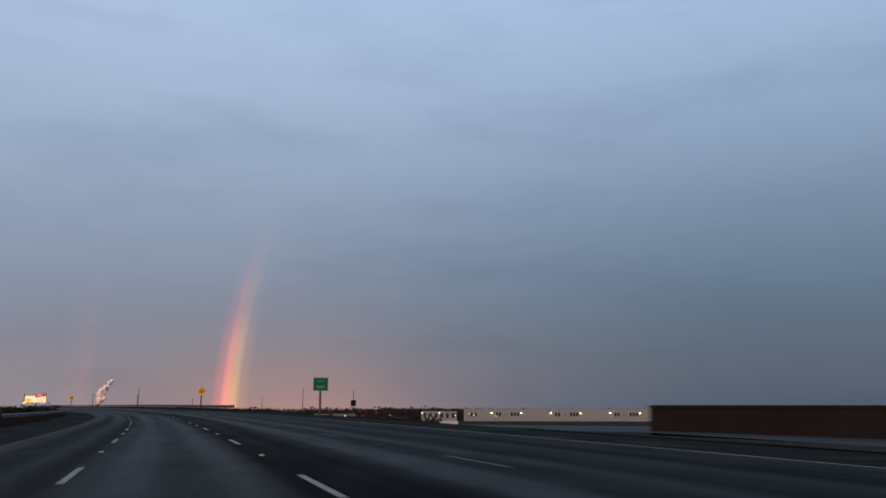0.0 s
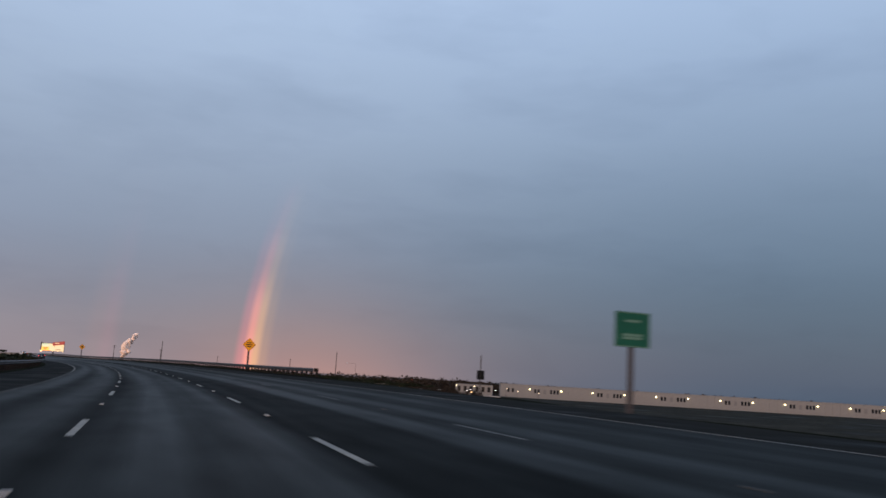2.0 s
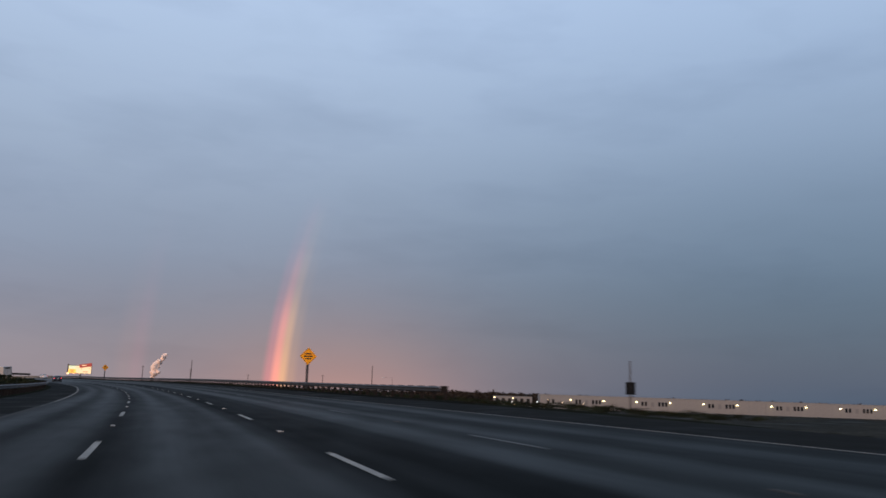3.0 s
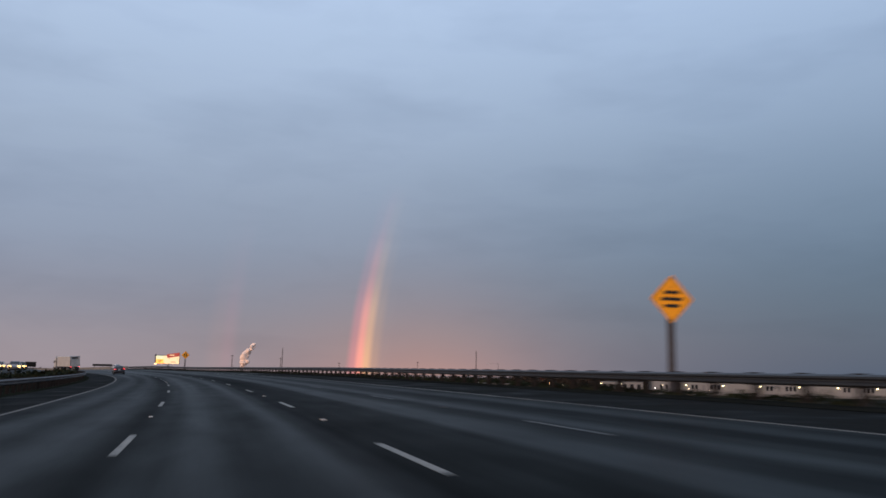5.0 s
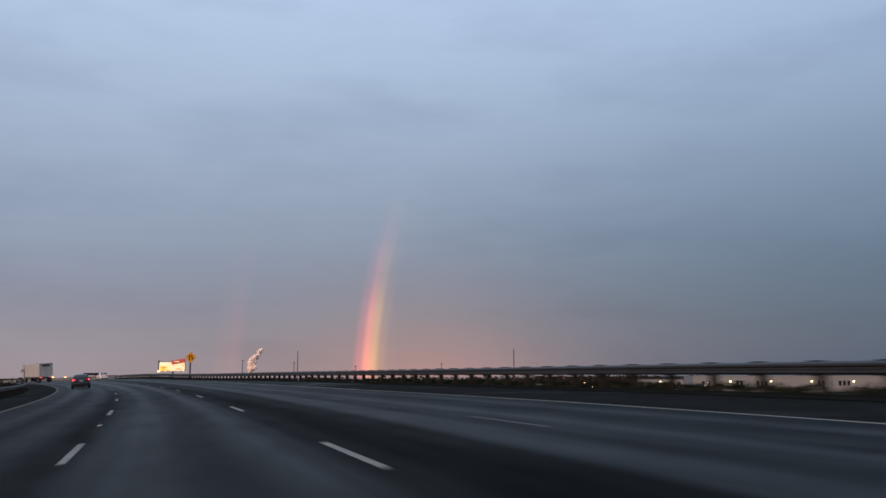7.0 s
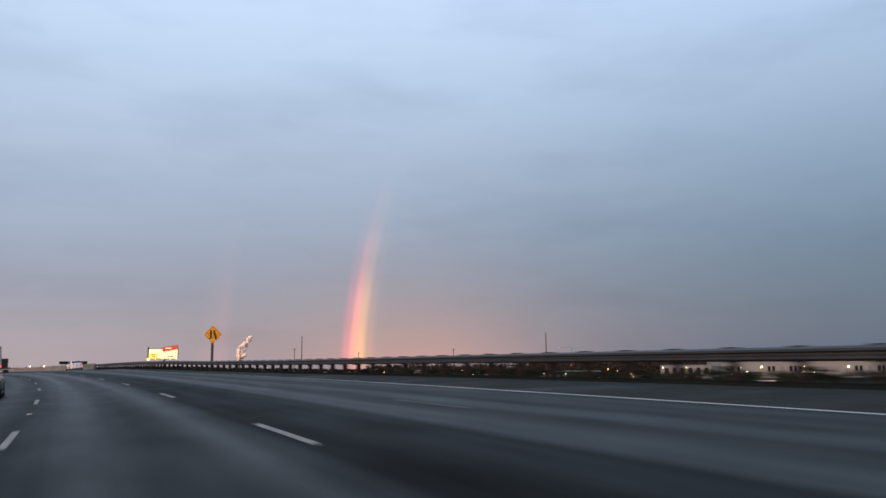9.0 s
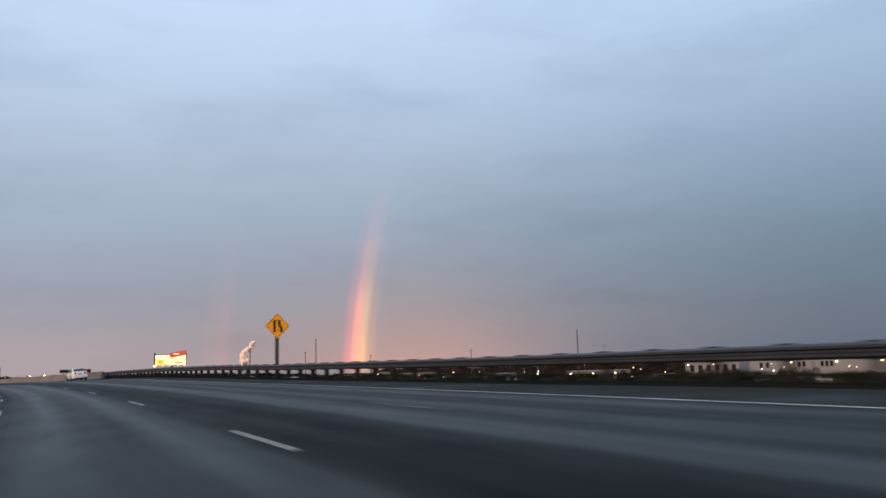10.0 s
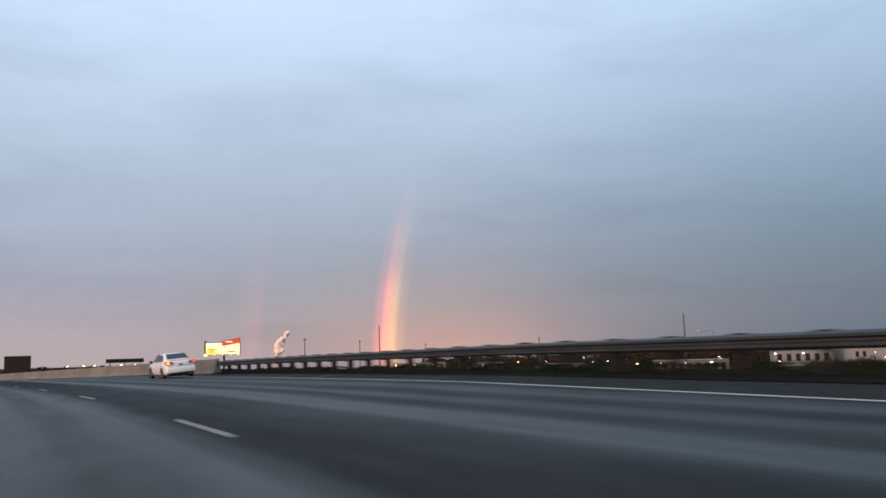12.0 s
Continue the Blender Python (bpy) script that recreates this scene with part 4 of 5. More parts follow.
def lorry(m):
    """A tractor with a long white box trailer, rear at y = 0."""
    t = empty("lorry", m)
    trailer = part("trailer", box_bm(0, 7.0, 2.60, 2.58, 14.0, 2.85, 0.05), TRAILER, t, "white box trailer")
    part("rear_frame", box_bm(0, -0.02, 3.93, 2.58, 0.06, 0.18, 0.01), RIM, trailer)
    for x in (-1.24, 1.24):
        part("rear_frame", box_bm(x, -0.02, 2.55, 0.10, 0.06, 2.8, 0.01), RIM, trailer)
    part("door_seam", box_bm(0, -0.012, 2.55, 0.03, 0.02, 2.55), TRIM, trailer)
    part("vent_panel", box_bm(0.0, -0.012, 3.55, 1.5, 0.02, 0.42), TRIM, trailer, "dark panel on the rear doors")
    for x in (-0.85, -0.35, 0.35, 0.85):
        part("lock_rod", rod_bm(x, -0.05, 1.25, 3.85, 0.022, n=8), RIM, trailer)
    for k in range(13):
        for x in (-1.30, 1.30):
            part("side_post", box_bm(x, 0.6 + 1.07 * k, 2.6, 0.03, 0.06, 2.7), TRAILER, trailer)
    part("bumper_bar", box_bm(0, 0.05, 0.62, 2.4, 0.10, 0.12, 0.02), TRIM, t, "dark under-ride bar")
    for x in (-0.8, 0.8):
        part("bumper_leg", box_bm(x, 0.1, 0.9, 0.10, 0.08, 0.55), TRIM, t)
        part("mud_flap", box_bm(x * 1.25, 0.9, 0.60, 0.6, 0.02, 0.7), TRIM, t)
        part("tail_lamp", box_bm(x * 1.35, -0.03, 1.08, 0.30, 0.05, 0.12, 0.01), TAIL_RED, t, "small red tail lamp")
    part("chassis", box_bm(0, 8.0, 1.00, 0.9, 15.5, 0.28), TRIM, t)
    cabin = part("cab", box_bm(0, 16.4, 2.10, 2.40, 2.6, 2.5, 0.16), TRAILER, t, "white sleeper cab")
    part("roof_fairing", box_bm(0, 15.9, 3.55, 2.3, 1.6, 0.6, 0.20), TRAILER, cabin)
    part("bonnet", box_bm(0, 18.2, 1.55, 2.0, 1.5, 1.2, 0.18), TRAILER, cabin)
    for x in (-1.32, 1.32):
        part("exhaust_stack", rod_bm(x, 15.0, 1.0, 4.2, 0.09, n=10), RIM, cabin)
        part("mirror", box_bm(x * 1.05, 17.6, 2.5, 0.14, 0.16, 0.5, 0.03), TRIM, cabin)
        part("side_window", box_bm(x * 0.914, 16.9, 2.65, 0.02, 0.8, 0.7), CAR_GLASS, cabin)
        part("fuel_tank", box_bm(x * 0.8, 15.4, 0.85, 0.55, 1.4, 0.6, 0.15), RIM, t)
    for y in (1.5, 2.8, 14.2, 15.5, 18.3):
        for sgn in (-1, 1):
            wheel(t, sgn * 1.02, y, 0.50, 0.44, sgn)
    return tagged(t, "white box trailer lorry with a pale sleeper cab on the freeway", "truck")


lorry(stand(401.0, -0.9, 0.0, 5.0))


# ---- billboard ----
bill = empty("billboard", pose(-106.6, 743.3, LAND + 0.1, 0, 0, -12) @ Matrix.Diagonal((0.92, 0.92, 0.92, 1.0)))
part("column", rod_bm(0.2, 1.2, -1.6, 21.4, 0.55, 0.5, 16), SIGN_BACK, bill, "dark steel column")
part("walkway", box_bm(0, -0.6, 21.1, 18.4, 1.2, 0.12, 0.02), SIGN_BACK, bill)
face = part("face_frame", box_bm(0, 0.2, 24.35, 18.3, 0.7, 6.3, 0.05), SIGN_BACK, bill, "dark framed board")
part("cream_panel", box_bm(0.0, -0.18, 24.2, 17.9, 0.06, 5.9, 0.01), BOARD_WHITE, face, "backlit cream panel")
part("pale_panel", box_bm(-6.0, -0.22, 26.1, 5.4, 0.06, 1.9, 0.01), BOARD_PALE, face, "pale green corner of the print")
part("yellow_panel", box_bm(-5.9, -0.22, 23.1, 5.8, 0.06, 2.7, 0.01), BOARD_YELLOW, face, "backlit yellow panel")
part("amber_strip", box_bm(-5.2, -0.22, 21.5, 7.2, 0.06, 0.45, 0.01), BOARD_AMBER, face, "amber strip along the foot")
banner = box_bm(0, 0, 0, 9.6, 0.9, 2.7, 0.05)
bmesh.ops.transform(banner, matrix=Matrix.Translation((4.4, -0.15, 27.6)) @ Matrix.Rotation(radians(-9), 4, "Y"), verts=banner.verts)
part("red_banner", banner, BOARD_RED, face, "tilted red banner across the top corner")
part("side_blade", box_bm(-9.5, 0.3, 24.6, 0.5, 1.2, 7.6, 0.05), SIGN_BACK, bill, "dark end blade")
for x0, x1, z in ((1.6, 5.2, 27.6), (0.9, 1.7, 24.9), (7.2, 7.9, 25.0), (2.6, 6.8, 22.5), (-7.6, -4.2, 23.7), (-7.0, -4.8, 22.6)):
    bar(face, "text_bar", x0, z, x1, z, 0.50, BOARD_DARK if z < 27 else BOARD_WHITE, y=-0.27 if z < 27 else -0.63)
for x in (-8.6, -4.0, 0.5, 5.0, 8.8):
    arm = part("lamp_arm", box_bm(x, -1.1, 20.9, 0.08, 1.1, 0.08), SIGN_BACK, bill)
    part("lamp", box_bm(x, -1.6, 20.95, 1.5 if x < -8 else 0.7, 0.4, 0.9 if x < -8 else 0.2, 0.03), BOARD_LAMP, arm, "small warm board lamp")
tagged(bill, "lit billboard with yellow and cream panels and a red top", "billboard")


# ---- warehouse and town ----
house = empty("warehouse", pose(327.2, 916.3, LAND, 0, 0, -20.0))
LENGTH, TALL, DEEP = 504.0, 14.2, 90.0
PANEL_W = 8.40
panel_me = solid_mesh("wall_panel", WALL_WHITE, (0, 0.2, TALL / 2, PANEL_W - 0.12, 0.4, TALL))
for k in range(60):
    o = new("wall_panel", panel_me)
    o.parent = house
    o.matrix_basis = Matrix.Translation((PANEL_W * (k + 0.5), 0, 0))
part("wall", box_bm(LENGTH / 2, DEEP / 2 + 0.25, TALL / 2 - 0.1, LENGTH - 0.3, DEEP, TALL - 0.3), WALL_WHITE, house)
part("parapet_cap", box_bm(LENGTH / 2, 0.2, TALL + 0.1, LENGTH, 0.7, 0.25), ROOF_GREY, house)
part("roof", box_bm(LENGTH / 2, DEEP / 2 + 0.6, TALL + 0.02, LENGTH - 0.4, DEEP - 0.5, 0.2), ROOF_GREY, house)
win_me = solid_mesh("window", PANE, (0, -0.04, 0, 2.3, 0.08, 4.2))
win_frame = solid_mesh("window_frame", ROOF_GREY, (0, -0.03, 2.2, 2.7, 0.12, 0.2), (0, -0.03, -2.2, 2.7, 0.12, 0.2), (-1.25, -0.03, 0, 0.2, 0.12, 4.2), (1.25, -0.03, 0, 0.2, 0.12, 4.2))
door_me = solid_mesh("dock_door", ROOF_GREY, (0, -0.05, 2.4, 3.2, 0.1, 4.8))
lamp_me = solid_mesh("lamp_lens", WALL_LAMP, (0, -0.9, -0.15, 1.2, 0.8, 0.9))
hood_me = solid_mesh("wall_lamp", SIGN_BACK, (0, -0.55, 0.45, 1.7, 1.1, 0.25), (0, -0.15, 0.0, 0.4, 0.3, 0.6))
for k in range(-3, 4):
    mid = 258.4 + 69.46 * k
    for x in (mid - 17.4, mid + 17.4):
        o = new("wall_lamp", hood_me)
        o.parent = house
        o.matrix_basis = Matrix.Translation((x, 0, 9.7))
        g = new("lamp_lens", lamp_me)
        g.parent = o
        tagged(g, "glowing warm lamp lens")
    for dx in (-11.2, -7.6, 6.4, 10.0, 13.6):
        w = new("window", win_me)
        w.parent = house
        w.matrix_basis = Matrix.Translation((mid + dx, 0, 7.9))
        f = new("window_frame", win_frame)
        f.parent = w
    d = new("dock_door", door_me)
    d.parent = house
    d.matrix_basis = Matrix.Translation((mid - 0.6, 0, 5.2))
for x in (9.0, 14.0):
    w = new("window", win_me)
    w.parent = house
    w.matrix_basis = Matrix.Translation((x, 0, 7.6))
    f = new("window_frame", win_frame)
    f.parent = w
tagged(house, "long white tilt-up warehouse with warm wall lamps and dark windows", "warehouse")


def low_building(x, y, yaw, w, d, h, bays, wall, label, lamp):
    """A low building with pilasters, dark bays between and a flat roof."""
    b = empty("building", pose(x, y, LAND, 0, 0, yaw))
    part("wall", box_bm(0, d / 2, h / 2, w, d, h, 0.05), wall, b)
    part("roof", box_bm(0, d / 2, h + 0.2, w + 1.0, d + 1.0, 0.4, 0.05), ROOF_GREY, b)
    step_ = w / bays
    for i in range(bays + 1):
        part("pilaster", box_bm(-w / 2 + i * step_, -0.25, h / 2, step_ * 0.25, 0.5, h, 0.02), wall, b)
    for i in range(bays):
        win = part("window", box_bm(-w / 2 + (i + 0.5) * step_, -0.03, h * 0.58, step_ * 0.5, 0.08, h * 0.5), PANE, b)
        part("sill", box_bm(-w / 2 + (i + 0.5) * step_, -0.10, h * 0.32, step_ * 0.56, 0.2, 0.15), wall, win)
    for i in range(0, bays, 3):
        lp = part("wall_lamp", box_bm(-w / 2 + (i + 0.02) * step_, -0.7, h * 0.86, 0.9, 0.5, 0.5, 0.03), lamp, b, "small glowing wall lamp")
    return tagged(b, label, "building", group="town buildings")


low_building(299.5, 926, -20, 40, 22, 11.0, 6, WALL_WHITE, "white columned building with upright dark bays", WALL_LAMP)
low_building(150, 790, -10, 38, 20, 9.0, 8, OFFICE_WALL, "grey low office building with upright dark bays", WALL_LAMP)
low_building(96, 860, 5, 34, 18, 8.0, 6, OFFICE_WALL, "small grey commercial building with amber lamps", AMBER_LAMP)
low_building(52, 930, 0, 30, 18, 9.0, 6, CONCRETE, "small tan commercial building with amber lamps", AMBER_LAMP)
low_building(20, 1060, 3, 44, 20, 9.0, 8, CONCRETE, "small tan commercial building with amber lamps", AMBER_LAMP)

for x, y, yaw, w, h in ((72, 945, -6, 20, 5.5), (118, 985, -12, 18, 6.0), (92, 1059, 5, 13, 6.5), (202, 1140, -8, 16, 10.0), (166, 851, -14, 12, 5.0), (212, 820, 12, 15, 5.0)):
    low_building(x, y, yaw, w, 9, h, 3, OFFICE_WALL, "small dull shed with a lamp in the low land", WALL_LAMP)


def lamp_post(x, y, h, lamp, yaw, label):
    p = empty("street_lamp", pose(x, y, LAND, 0, 0, yaw))
    part("pole", rod_bm(0, 0, -0.5, h, 0.16, 0.09), SIGN_BACK, p)
    part("arm", box_bm(0.9, 0, h - 0.1, 1.9, 0.10, 0.10, 0.02), SIGN_BACK, p)
    headp = part("head", box_bm(1.9, 0, h, 1.0, 0.5, 0.22, 0.04), SIGN_BACK, p)
    part("lens", box_bm(1.9, 0, h - 0.22, 0.9, 0.6, 0.28, 0.03), lamp, headp, "glowing lamp lens")
    return tagged(p, label, "street lamp", group="street lamps in the town")


rng = random.Random(5)
for k in range(12):
    x, y = rng.uniform(20, 330), rng.uniform(640, 980)
    if k % 3:
        lamp_post(x, y, rng.uniform(7, 10), STREET_LAMP, rng.uniform(0, 360), "slim street lamp with a pale lit head")
    else:
        lamp_post(x, y, rng.uniform(7, 10), AMBER_LAMP, rng.uniform(0, 360), "slim street lamp with an amber lit head")
for x, y in ((-203, 822), (-176, 828), (-258, 792), (-197, 830), (-190, 826), (-248, 800), (-236, 806), (-170, 834), (-272, 784)):
    lamp_post(x, y, 16.0, AMBER_LAMP, 30, "slim street lamp with an amber lit head")
for x, y, h in ((180, 688, 7.6), (184.5, 687, 7.6), (189, 685.5, 7.6), (193.5, 684, 7.6), (214, 700, 8.2), (232, 735, 8.6), (150, 735, 6.8), (268, 770, 8.4), (57, 897, 7.0), (62, 880, 6.6), (106, 905, 7.0), (133, 954, 7.0), (169, 998, 7.2), (153, 990, 7.0), (189, 1012, 7.0)):
    lamp_post(x, y, h, WHITE_LAMP, rng.uniform(0, 360), "yard lamp with a bright white lit head")
tall = empty("street_lamp", pose(122, 706, LAND, 0, 0, 165))
part("pole", rod_bm(0, 0, -0.5, 24.0, 0.12, 0.07), SIGN_BACK, tall)
part("arm", box_bm(3.4, 0, 24.0, 7.0, 0.08, 0.08, 0.02), SIGN_BACK, tall)
part("head", box_bm(7.0, 0, 24.1, 1.4, 0.5, 0.25, 0.05), SIGN_WHITE, tall)
tagged(tall, "tall curved street lamp with a pale head, not lit", "street lamp")


def parked_trailer(x, y, yaw, length, label):
    """A box trailer standing on its legs and rear axles."""
    p = empty("parked_trailer", pose(x, y, LAND, 0, 0, yaw))
    box = part("body", box_bm(0, 0, 2.6, length, 2.6, 2.8, 0.05), TRAILER, p)
    part("roof", box_bm(0, 0, 4.05, length - 0.1, 2.5, 0.08, 0.02), TRAILER, box)
    part("rear_door", box_bm(-length / 2 - 0.02, 0, 2.6, 0.04, 2.4, 2.6, 0.01), RIM, box)
    part("chassis", box_bm(0, 0, 1.08, length * 0.92, 1.0, 0.22), TRIM, p)
    for sgn in (-1, 1):
        part("landing_leg", box_bm(length * 0.32, sgn * 0.8, 0.5, 0.12, 0.12, 1.0), TRIM, p)
        for dx in (0.9, 2.1):
            axle = bmesh.new()
            bmesh.ops.create_cone(axle, cap_ends=True, segments=16, radius1=0.5, radius2=0.5, depth=0.3,
                                  matrix=Matrix.Translation((-length / 2 + dx, sgn * 1.0, 0.5)) @ Matrix.Rotation(math.pi / 2, 4, "X"))
            part("wheel", axle, TYRE, p)
    return tagged(p, label, "trailer", group="trailers in the yard")


for x, y, yaw, length in ((96, 640, 8, 12.0), (131, 655, -12, 14.0), (148, 640, -5, 9.0), (163, 664, 70, 12.0), (171, 662, 68, 12.0), (196, 672, -24, 14.0),
                          (222, 668, -15, 10.0), (239, 705, -28, 14.0), (113, 682, 15, 9.0), (72, 668, 0, 8.0)):
    parked_trailer(x, y, yaw, length, "white box trailer parked in the yard below the road")

canopy = empty("fuel_canopy", pose(350, 1420, LAND, 0, 0, -14))
part("roof", box_bm(0, 0, 8.6, 26.0, 12.0, 1.0, 0.05), ROOF_GREY, canopy)
part("fascia", box_bm(0, -6.1, 8.6, 26.2, 0.2, 1.0, 0.02), BOARD_AMBER, canopy, "orange lit fascia")
part("sign_box", box_bm(9.0, -6.4, 10.0, 7.0, 0.4, 1.8, 0.05), BOARD_RED, canopy, "red lit sign box")
for x in (-10, -3.5, 3.5, 10):
    part("column", box_bm(x, -4.0, 4.0, 0.5, 0.5, 8.2, 0.03), CONCRETE, canopy)
    part("lamp", box_bm(x, -4.6, 7.9, 1.2, 1.0, 0.2, 0.02), AMBER_LAMP, canopy, "amber canopy lamp")
tagged(canopy, "lit fuel station canopy with an orange fascia", "canopy")


def utility_pole(x, y, top, arms):
    p = empty("utility_pole", pose(x, y, LAND, 0, 0, 8))
    part("pole", rod_bm(0, 0, -1, top - LAND, 0.34, 0.24), POLE_WOOD, p)
    for k in range(arms):
        arm = part("crossarm", box_bm(0, 0, top - LAND - 1.0 - 2.2 * k, 2.6, 0.18, 0.2), POLE_WOOD, p)
        for dx in (-1.1, -0.4, 0.4, 1.1):
            part("insulator", rod_bm(dx, 0, top - LAND - 0.9 - 2.2 * k, top - LAND - 0.6 - 2.2 * k, 0.07, n=8), SIGN_BACK, arm)
    return tagged(p, "dark timber utility pole rising over the town", "utility pole", group="utility poles")


for x, y, top, arms in ((-72, 845, 12.5, 1), (-36, 945, 12.5, 1), (-29.5, 794, 17.6, 0), (23, 1040, 10.0, 1), (94, 926, 11.0, 1), (105, 699.6, 16.2, 0)):
    utility_pole(x, y, top, arms)


# ---- steam plume over a stack ----
plume_m = pose(-287, 3583, LAND, 0, 0, 0)
stack = empty("smokestack", plume_m)
part("shaft", rod_bm(0, 0, -2, 22, 6.0, 4.6, 20), CONCRETE, stack)
part("collar", rod_bm(0, 0, 21.5, 24, 5.0, 5.0, 20), SIGN_BACK, stack)
tagged(stack, "far pale smokestack on the plain", "smokestack")
verts, faces = [], []
rng = random.Random(11)
for k in range(170):
    f = (k / 169) ** 0.9
    h = 20 + 96 * f
    off = 42 * f ** 1.35 + 4 * math.sin(f * 9)
    girth = lerp_table(f, ((0.0, 5.0), (0.25, 10.5), (0.5, 13.0), (0.68, 11.0), (0.80, 6.5), (0.92, 9.0), (1.0, 7.0)))
    cx, cy, cz = off + rng.gauss(0, girth * 0.42), rng.gauss(0, girth * 0.42), h + rng.gauss(0, 2.0)
    r = girth * rng.uniform(0.45, 0.8)
    bm = bmesh.new()
    bmesh.ops.create_icosphere(bm, subdivisions=3, radius=r)
    for v in bm.verts:
        v.co *= 1 + 0.16 * noise.noise(v.co / r * 1.4 + Vector((k, 0, 0)))
        v.co += Vector((cx, cy, cz))
    base = len(verts)
    bm.verts.ensure_lookup_table()
    verts += [v.co.copy() for v in bm.verts]
    faces += [tuple(base + v.index for v in fc.verts) for fc in bm.faces]
    bm.free()
plume = mesh_object("steam_plume", verts, faces, STEAM, smooth=True)
plume.matrix_world = plume_m
melt = plume.modifiers.new("melt", "REMESH")
melt.mode, melt.voxel_size, melt.use_smooth_shade = "VOXEL", 1.2, True
even = plume.modifiers.new("even", "SMOOTH")
even.factor, even.iterations = 0.5, 12
tagged(plume, "white steam plume, coloured with the pink evening light, over a far stack", "steam", kind="stuff")


# ---- planting ----
def leaf_cloud(rng, n, spread, size):
    """Many small leaf blades scattered in a lumpy crown about the origin."""
    verts, faces = [], []
    lumps = [(Vector((rng.gauss(0, 0.45), rng.gauss(0, 0.45), rng.gauss(0, 0.32))), rng.uniform(0.35, 0.6)) for _ in range(9)]
    for _ in range(n):
        c, r = rng.choice(lumps)
        d = Vector((rng.gauss(0, 1), rng.gauss(0, 1), rng.gauss(0, 1))).normalized()
        p = c + d * r * rng.uniform(0.55, 1.0)
        p = Vector((p.x * spread[0], p.y * spread[1], p.z * spread[2]))
        a = Vector((rng.gauss(0, 1), rng.gauss(0, 1), rng.gauss(0, 0.6))).normalized()
        b = a.cross(Vector((rng.gauss(0, 1), rng.gauss(0, 1), rng.gauss(0, 1)))).normalized()
        s = size * rng.uniform(0.6, 1.4)
        base = len(verts)
        verts += [p - a * s, p + b * s * 0.5, p + a * s, p - b * s * 0.5]
        faces.append((base, base + 1, base + 2, base + 3))
    return verts, faces


def tree(rng, x, y, h, z=LAND):
    t = empty("tree", pose(x, y, z, 0, 0, rng.uniform(0, 360)))
    bm = bmesh.new()
    bmesh.ops.create_cone(bm, cap_ends=True, segments=8, radius1=0.035 * h, radius2=0.012 * h, depth=h * 0.7, matrix=Matrix.Translation((0, 0, h * 0.33)))
    part("trunk", bm, BARK, t)
    for k in range(4):
        a = 2 * math.pi * k / 4 + rng.uniform(-0.5, 0.5)
        bm = bmesh.new()
        bmesh.ops.create_cone(bm, cap_ends=True, segments=6, radius1=0.014 * h, radius2=0.004 * h, depth=h * 0.4,
                              matrix=Matrix.Translation((math.cos(a) * h * 0.1, math.sin(a) * h * 0.1, h * 0.55)) @ Matrix.Rotation(a, 4, "Z") @ Matrix.Rotation(radians(38), 4, "Y"))
        part("limb", bm, BARK, t)
    v, f = leaf_cloud(rng, 1900, (h * 0.36, h * 0.36, h * 0.34), h * 0.019)
    crown = mesh_object("crown", [p + Vector((0, 0, h * 0.66)) for p in v], f, THICKET, t)
    return tagged(t, "brown winter tree with a thick twiggy crown in the low land", "tree", group="trees in the low land")


rng = random.Random(21)
for k in range(60):
    y = rng.uniform(500, 735)
    x = rng.uniform(0.155, 0.325) * y
    tree(rng, x, y, rng.uniform(7, 12))

for k in range(44):
    y = rng.uniform(420, 560)
    x = rng.uniform(0.16, 0.31) * y
    tree(rng, x, y, rng.uniform(5, 9.5))

# shrubs along the median and behind the guardrail
verts, faces = [], []
rng = random.Random(8)
for k in range(190):
    s = -60 + k * 2.1 + rng.uniform(-0.8, 0.8)
    v, f = leaf_cloud(rng, 90, (1.5, 1.2, (0.75 if s < 210 else 0.5) * rng.uniform(0.6, 1.5)), 0.22)
    c = at(s, LEFT_RAIL - 3.2 + rng.uniform(-1.0, 1.0), 0.65)
    base = len(verts)
    verts += [p + c for p in v]
    faces += [tuple(base + i for i in q) for q in f]
tagged(mesh_object("median_shrubs", verts, faces, LEAF), "low dark shrubs growing along the median", "shrubs", kind="stuff")
verts, faces = [], []
for k in range(95):
    s = 95 + k * 2.2 + rng.uniform(-0.8, 0.8)
    r = max(lerp_table(s, BERM), lerp_table(s, RAIL) + 2.8)
    v, f = leaf_cloud(rng, 60, (1.2, 1.2, 0.18 * rng.uniform(0.4, 1.5)), 0.16)
    c = at(s, r + rng.uniform(-0.5, 1.5), lerp_table(s, RAIL_DROP) - 0.45)
    c.z = at(s, lerp_table(s, RAIL) - 0.45, lerp_table(s, RAIL_DROP)).z - 0.40
    base = len(verts)
    verts += [p + c for p in v]
    faces += [tuple(base + i for i in q) for q in f]
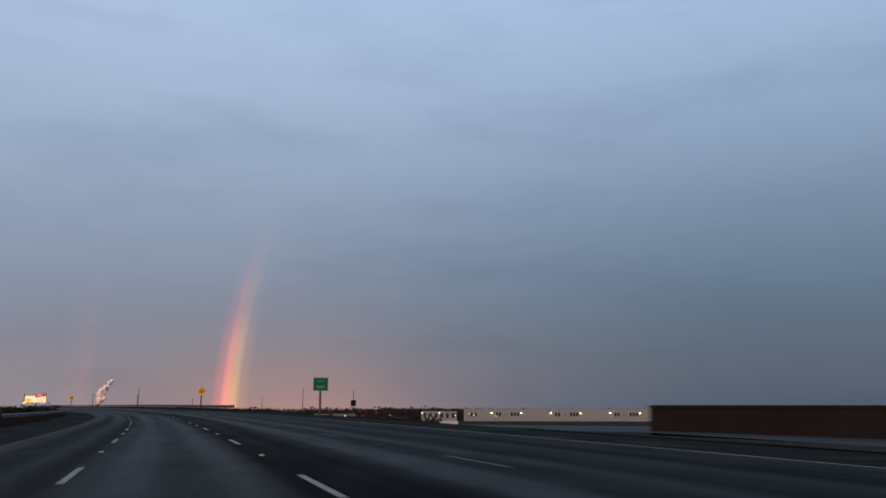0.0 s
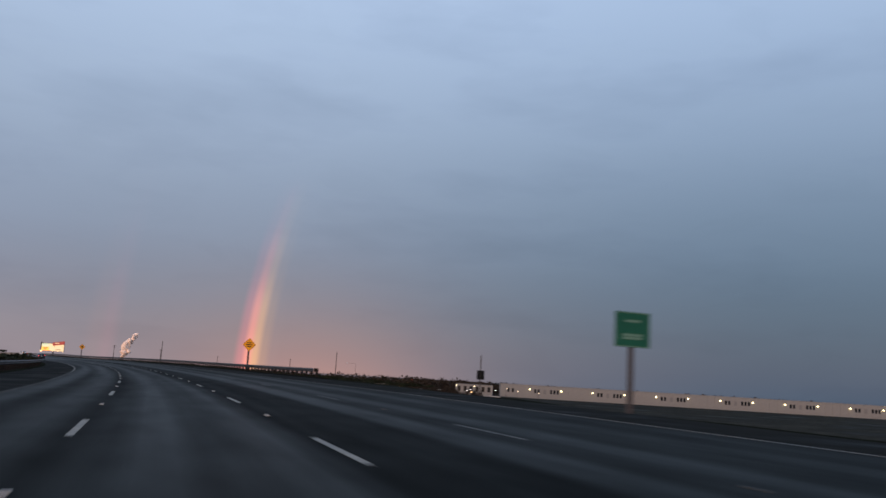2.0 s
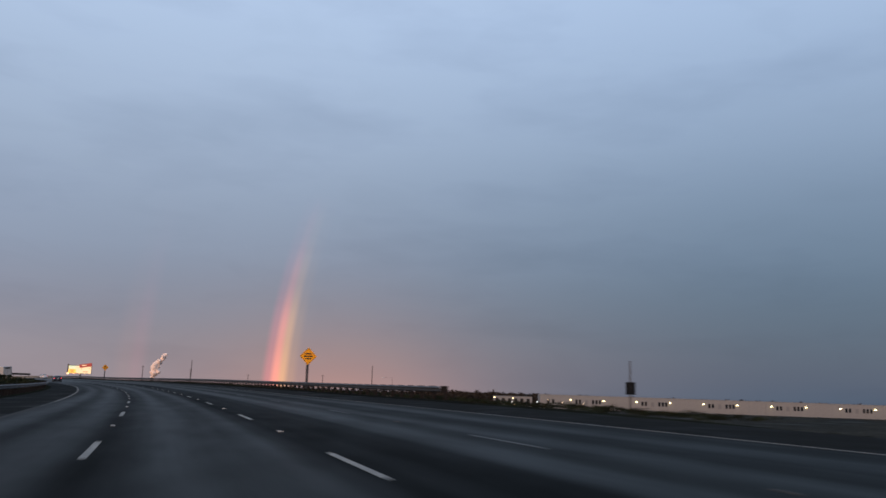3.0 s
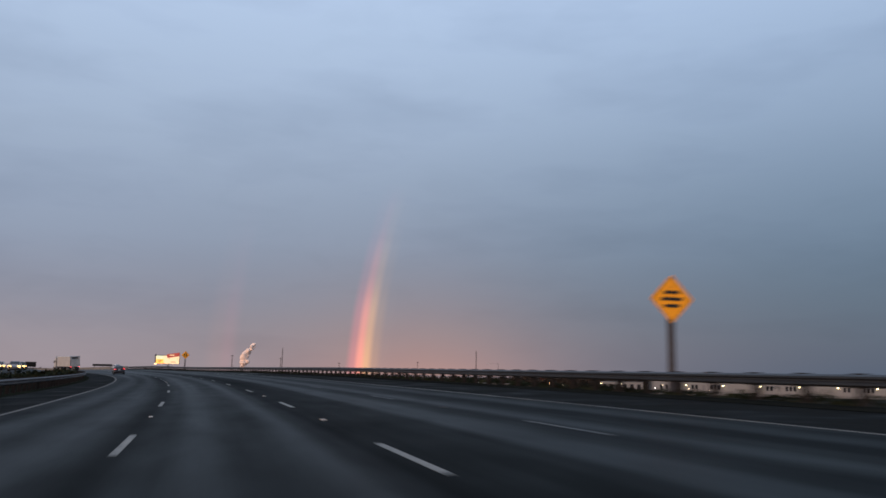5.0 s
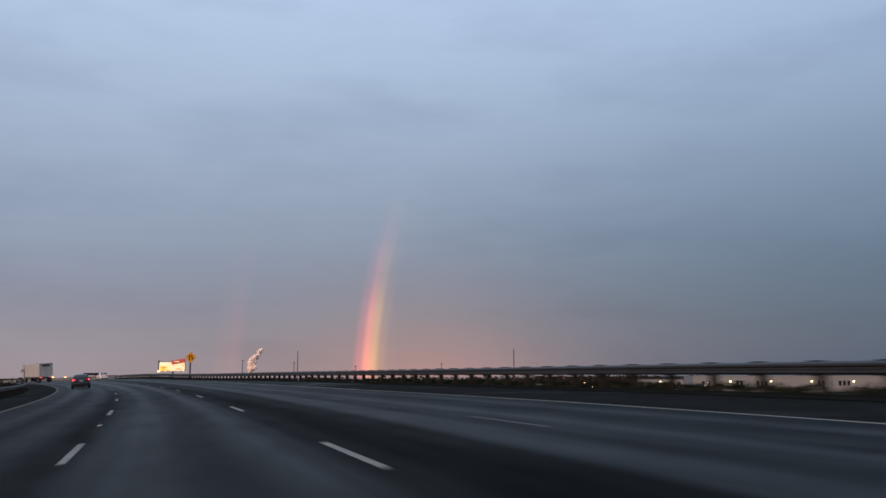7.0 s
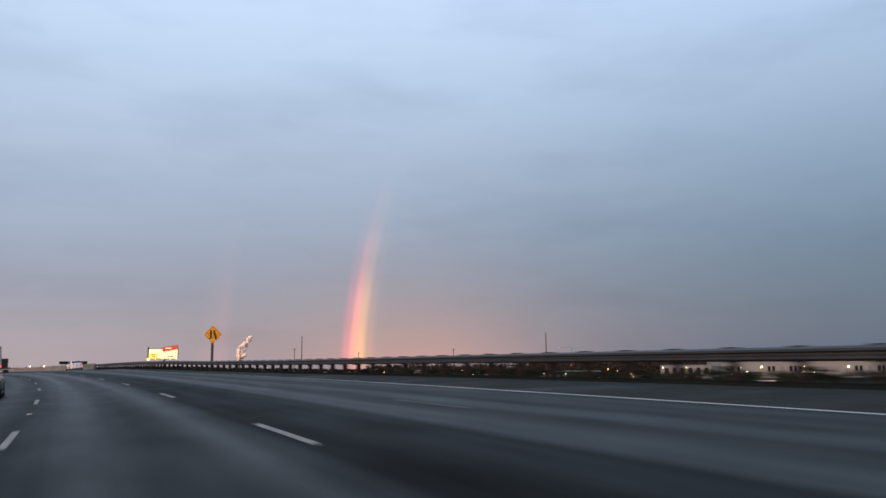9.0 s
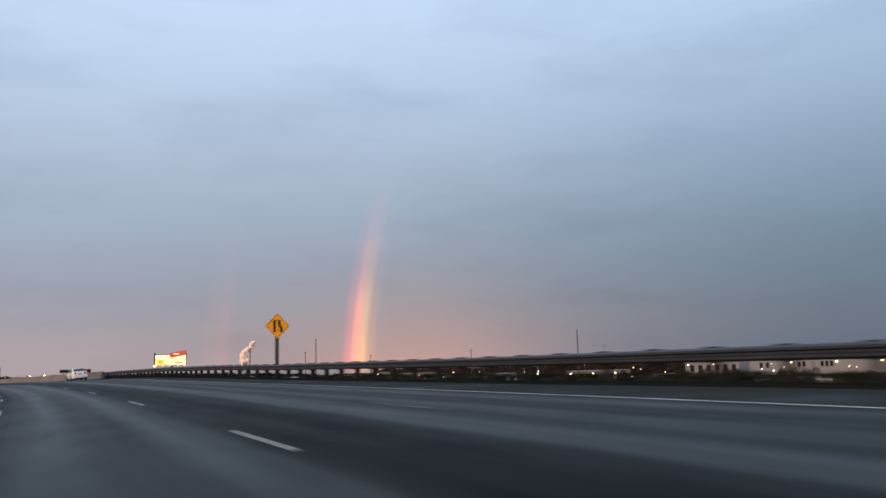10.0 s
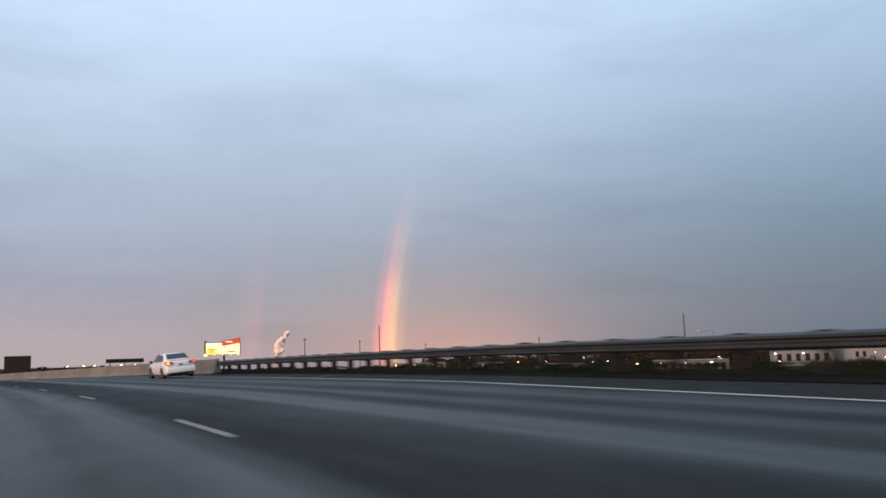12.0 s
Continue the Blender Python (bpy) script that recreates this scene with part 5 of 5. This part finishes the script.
for k in range(900):
    s = 110 + k * 0.325 + rng.uniform(-0.3, 0.3)
    r = lerp_table(s, RAIL) + rng.uniform(0.4, 2.4)
    tall_ = rng.uniform(0.06, 0.15) * (1.6 if noise.noise((s * 0.21, 4.4, 0)) > 0.15 else 1.0) * lerp_table(s, ((270, 1.0), (320, 0.45), (358, 0.45), (374, 0.6)))
    v, f = leaf_cloud(rng, 26, (0.55, 0.55, tall_), 0.09)
    c = at(s, r, lerp_table(s, RAIL_DROP) + tall_ * 0.4)
    base = len(verts)
    verts += [p + c for p in v]
    faces += [tuple(base + i for i in q) for q in f]
tagged(mesh_object("verge_weeds", verts, faces, LEAF), "low dark weeds on the bank behind the guardrail", "weeds", kind="stuff")

# far woods along the horizon
verts, faces = [], []
for k in range(700):
    a = radians(rng.uniform(-45, 75))
    d = rng.uniform(1500, 3200)
    h = rng.uniform(7, 13)
    if radians(-9) < a < radians(14):
        continue
    v, f = leaf_cloud(rng, 26, (h * 1.3, h * 1.3, h * 0.55), h * 0.35)
    c = Vector((math.sin(a) * d, math.cos(a) * d, LAND + h * 0.45))
    base = len(verts)
    verts += [p + c for p in v]
    faces += [tuple(base + i for i in q) for q in f]
for k in range(900):
    a = radians(rng.uniform(13.5, 27) if k < 560 else rng.uniform(2.5, 14))
    d = rng.uniform(1020, 1500)
    h = rng.uniform(8, 16.5 if a < radians(18.5) else 12.5)
    v, f = leaf_cloud(rng, 80, (h * 1.1, h * 1.1, h * 0.5), h * 0.12)
    c = Vector((math.sin(a) * d, math.cos(a) * d, LAND + h * 0.42))
    base = len(verts)
    verts += [p + c for p in v]
    faces += [tuple(base + i for i in q) for q in f]
tagged(mesh_object("far_woods", verts, faces, THICKET), "dark far woods low along the horizon", "woods", kind="stuff")

# raised white markers between the dashes
marker_me = solid_mesh("road_marker", MARKER_GREY, (0, 0, 0.010, 0.10, 0.10, 0.020))
worn_marker_me = solid_mesh("road_marker", FADED, (0, 0, 0.008, 0.10, 0.10, 0.016))
for lat, phase in zip(LANES, (13.9, 10.25, 13.5)):
    for k in range(-2, 36):
        s = phase + 1.83 + PITCH * (k + 0.5)
        if (lat > LANES[0] and k > 11) or (lat == LANES[0] and (k in (11, 12) or (k > 14 and k % 4 != 2))):
            continue
        o = new("road_marker", worn_marker_me if lat == LANES[2] else marker_me)
        o.matrix_world = stand(s, lat, surface(s, lat) + 0.001)
        tagged(o, "small pale raised marker on the lane line", "road marker", group="raised markers between dashes")
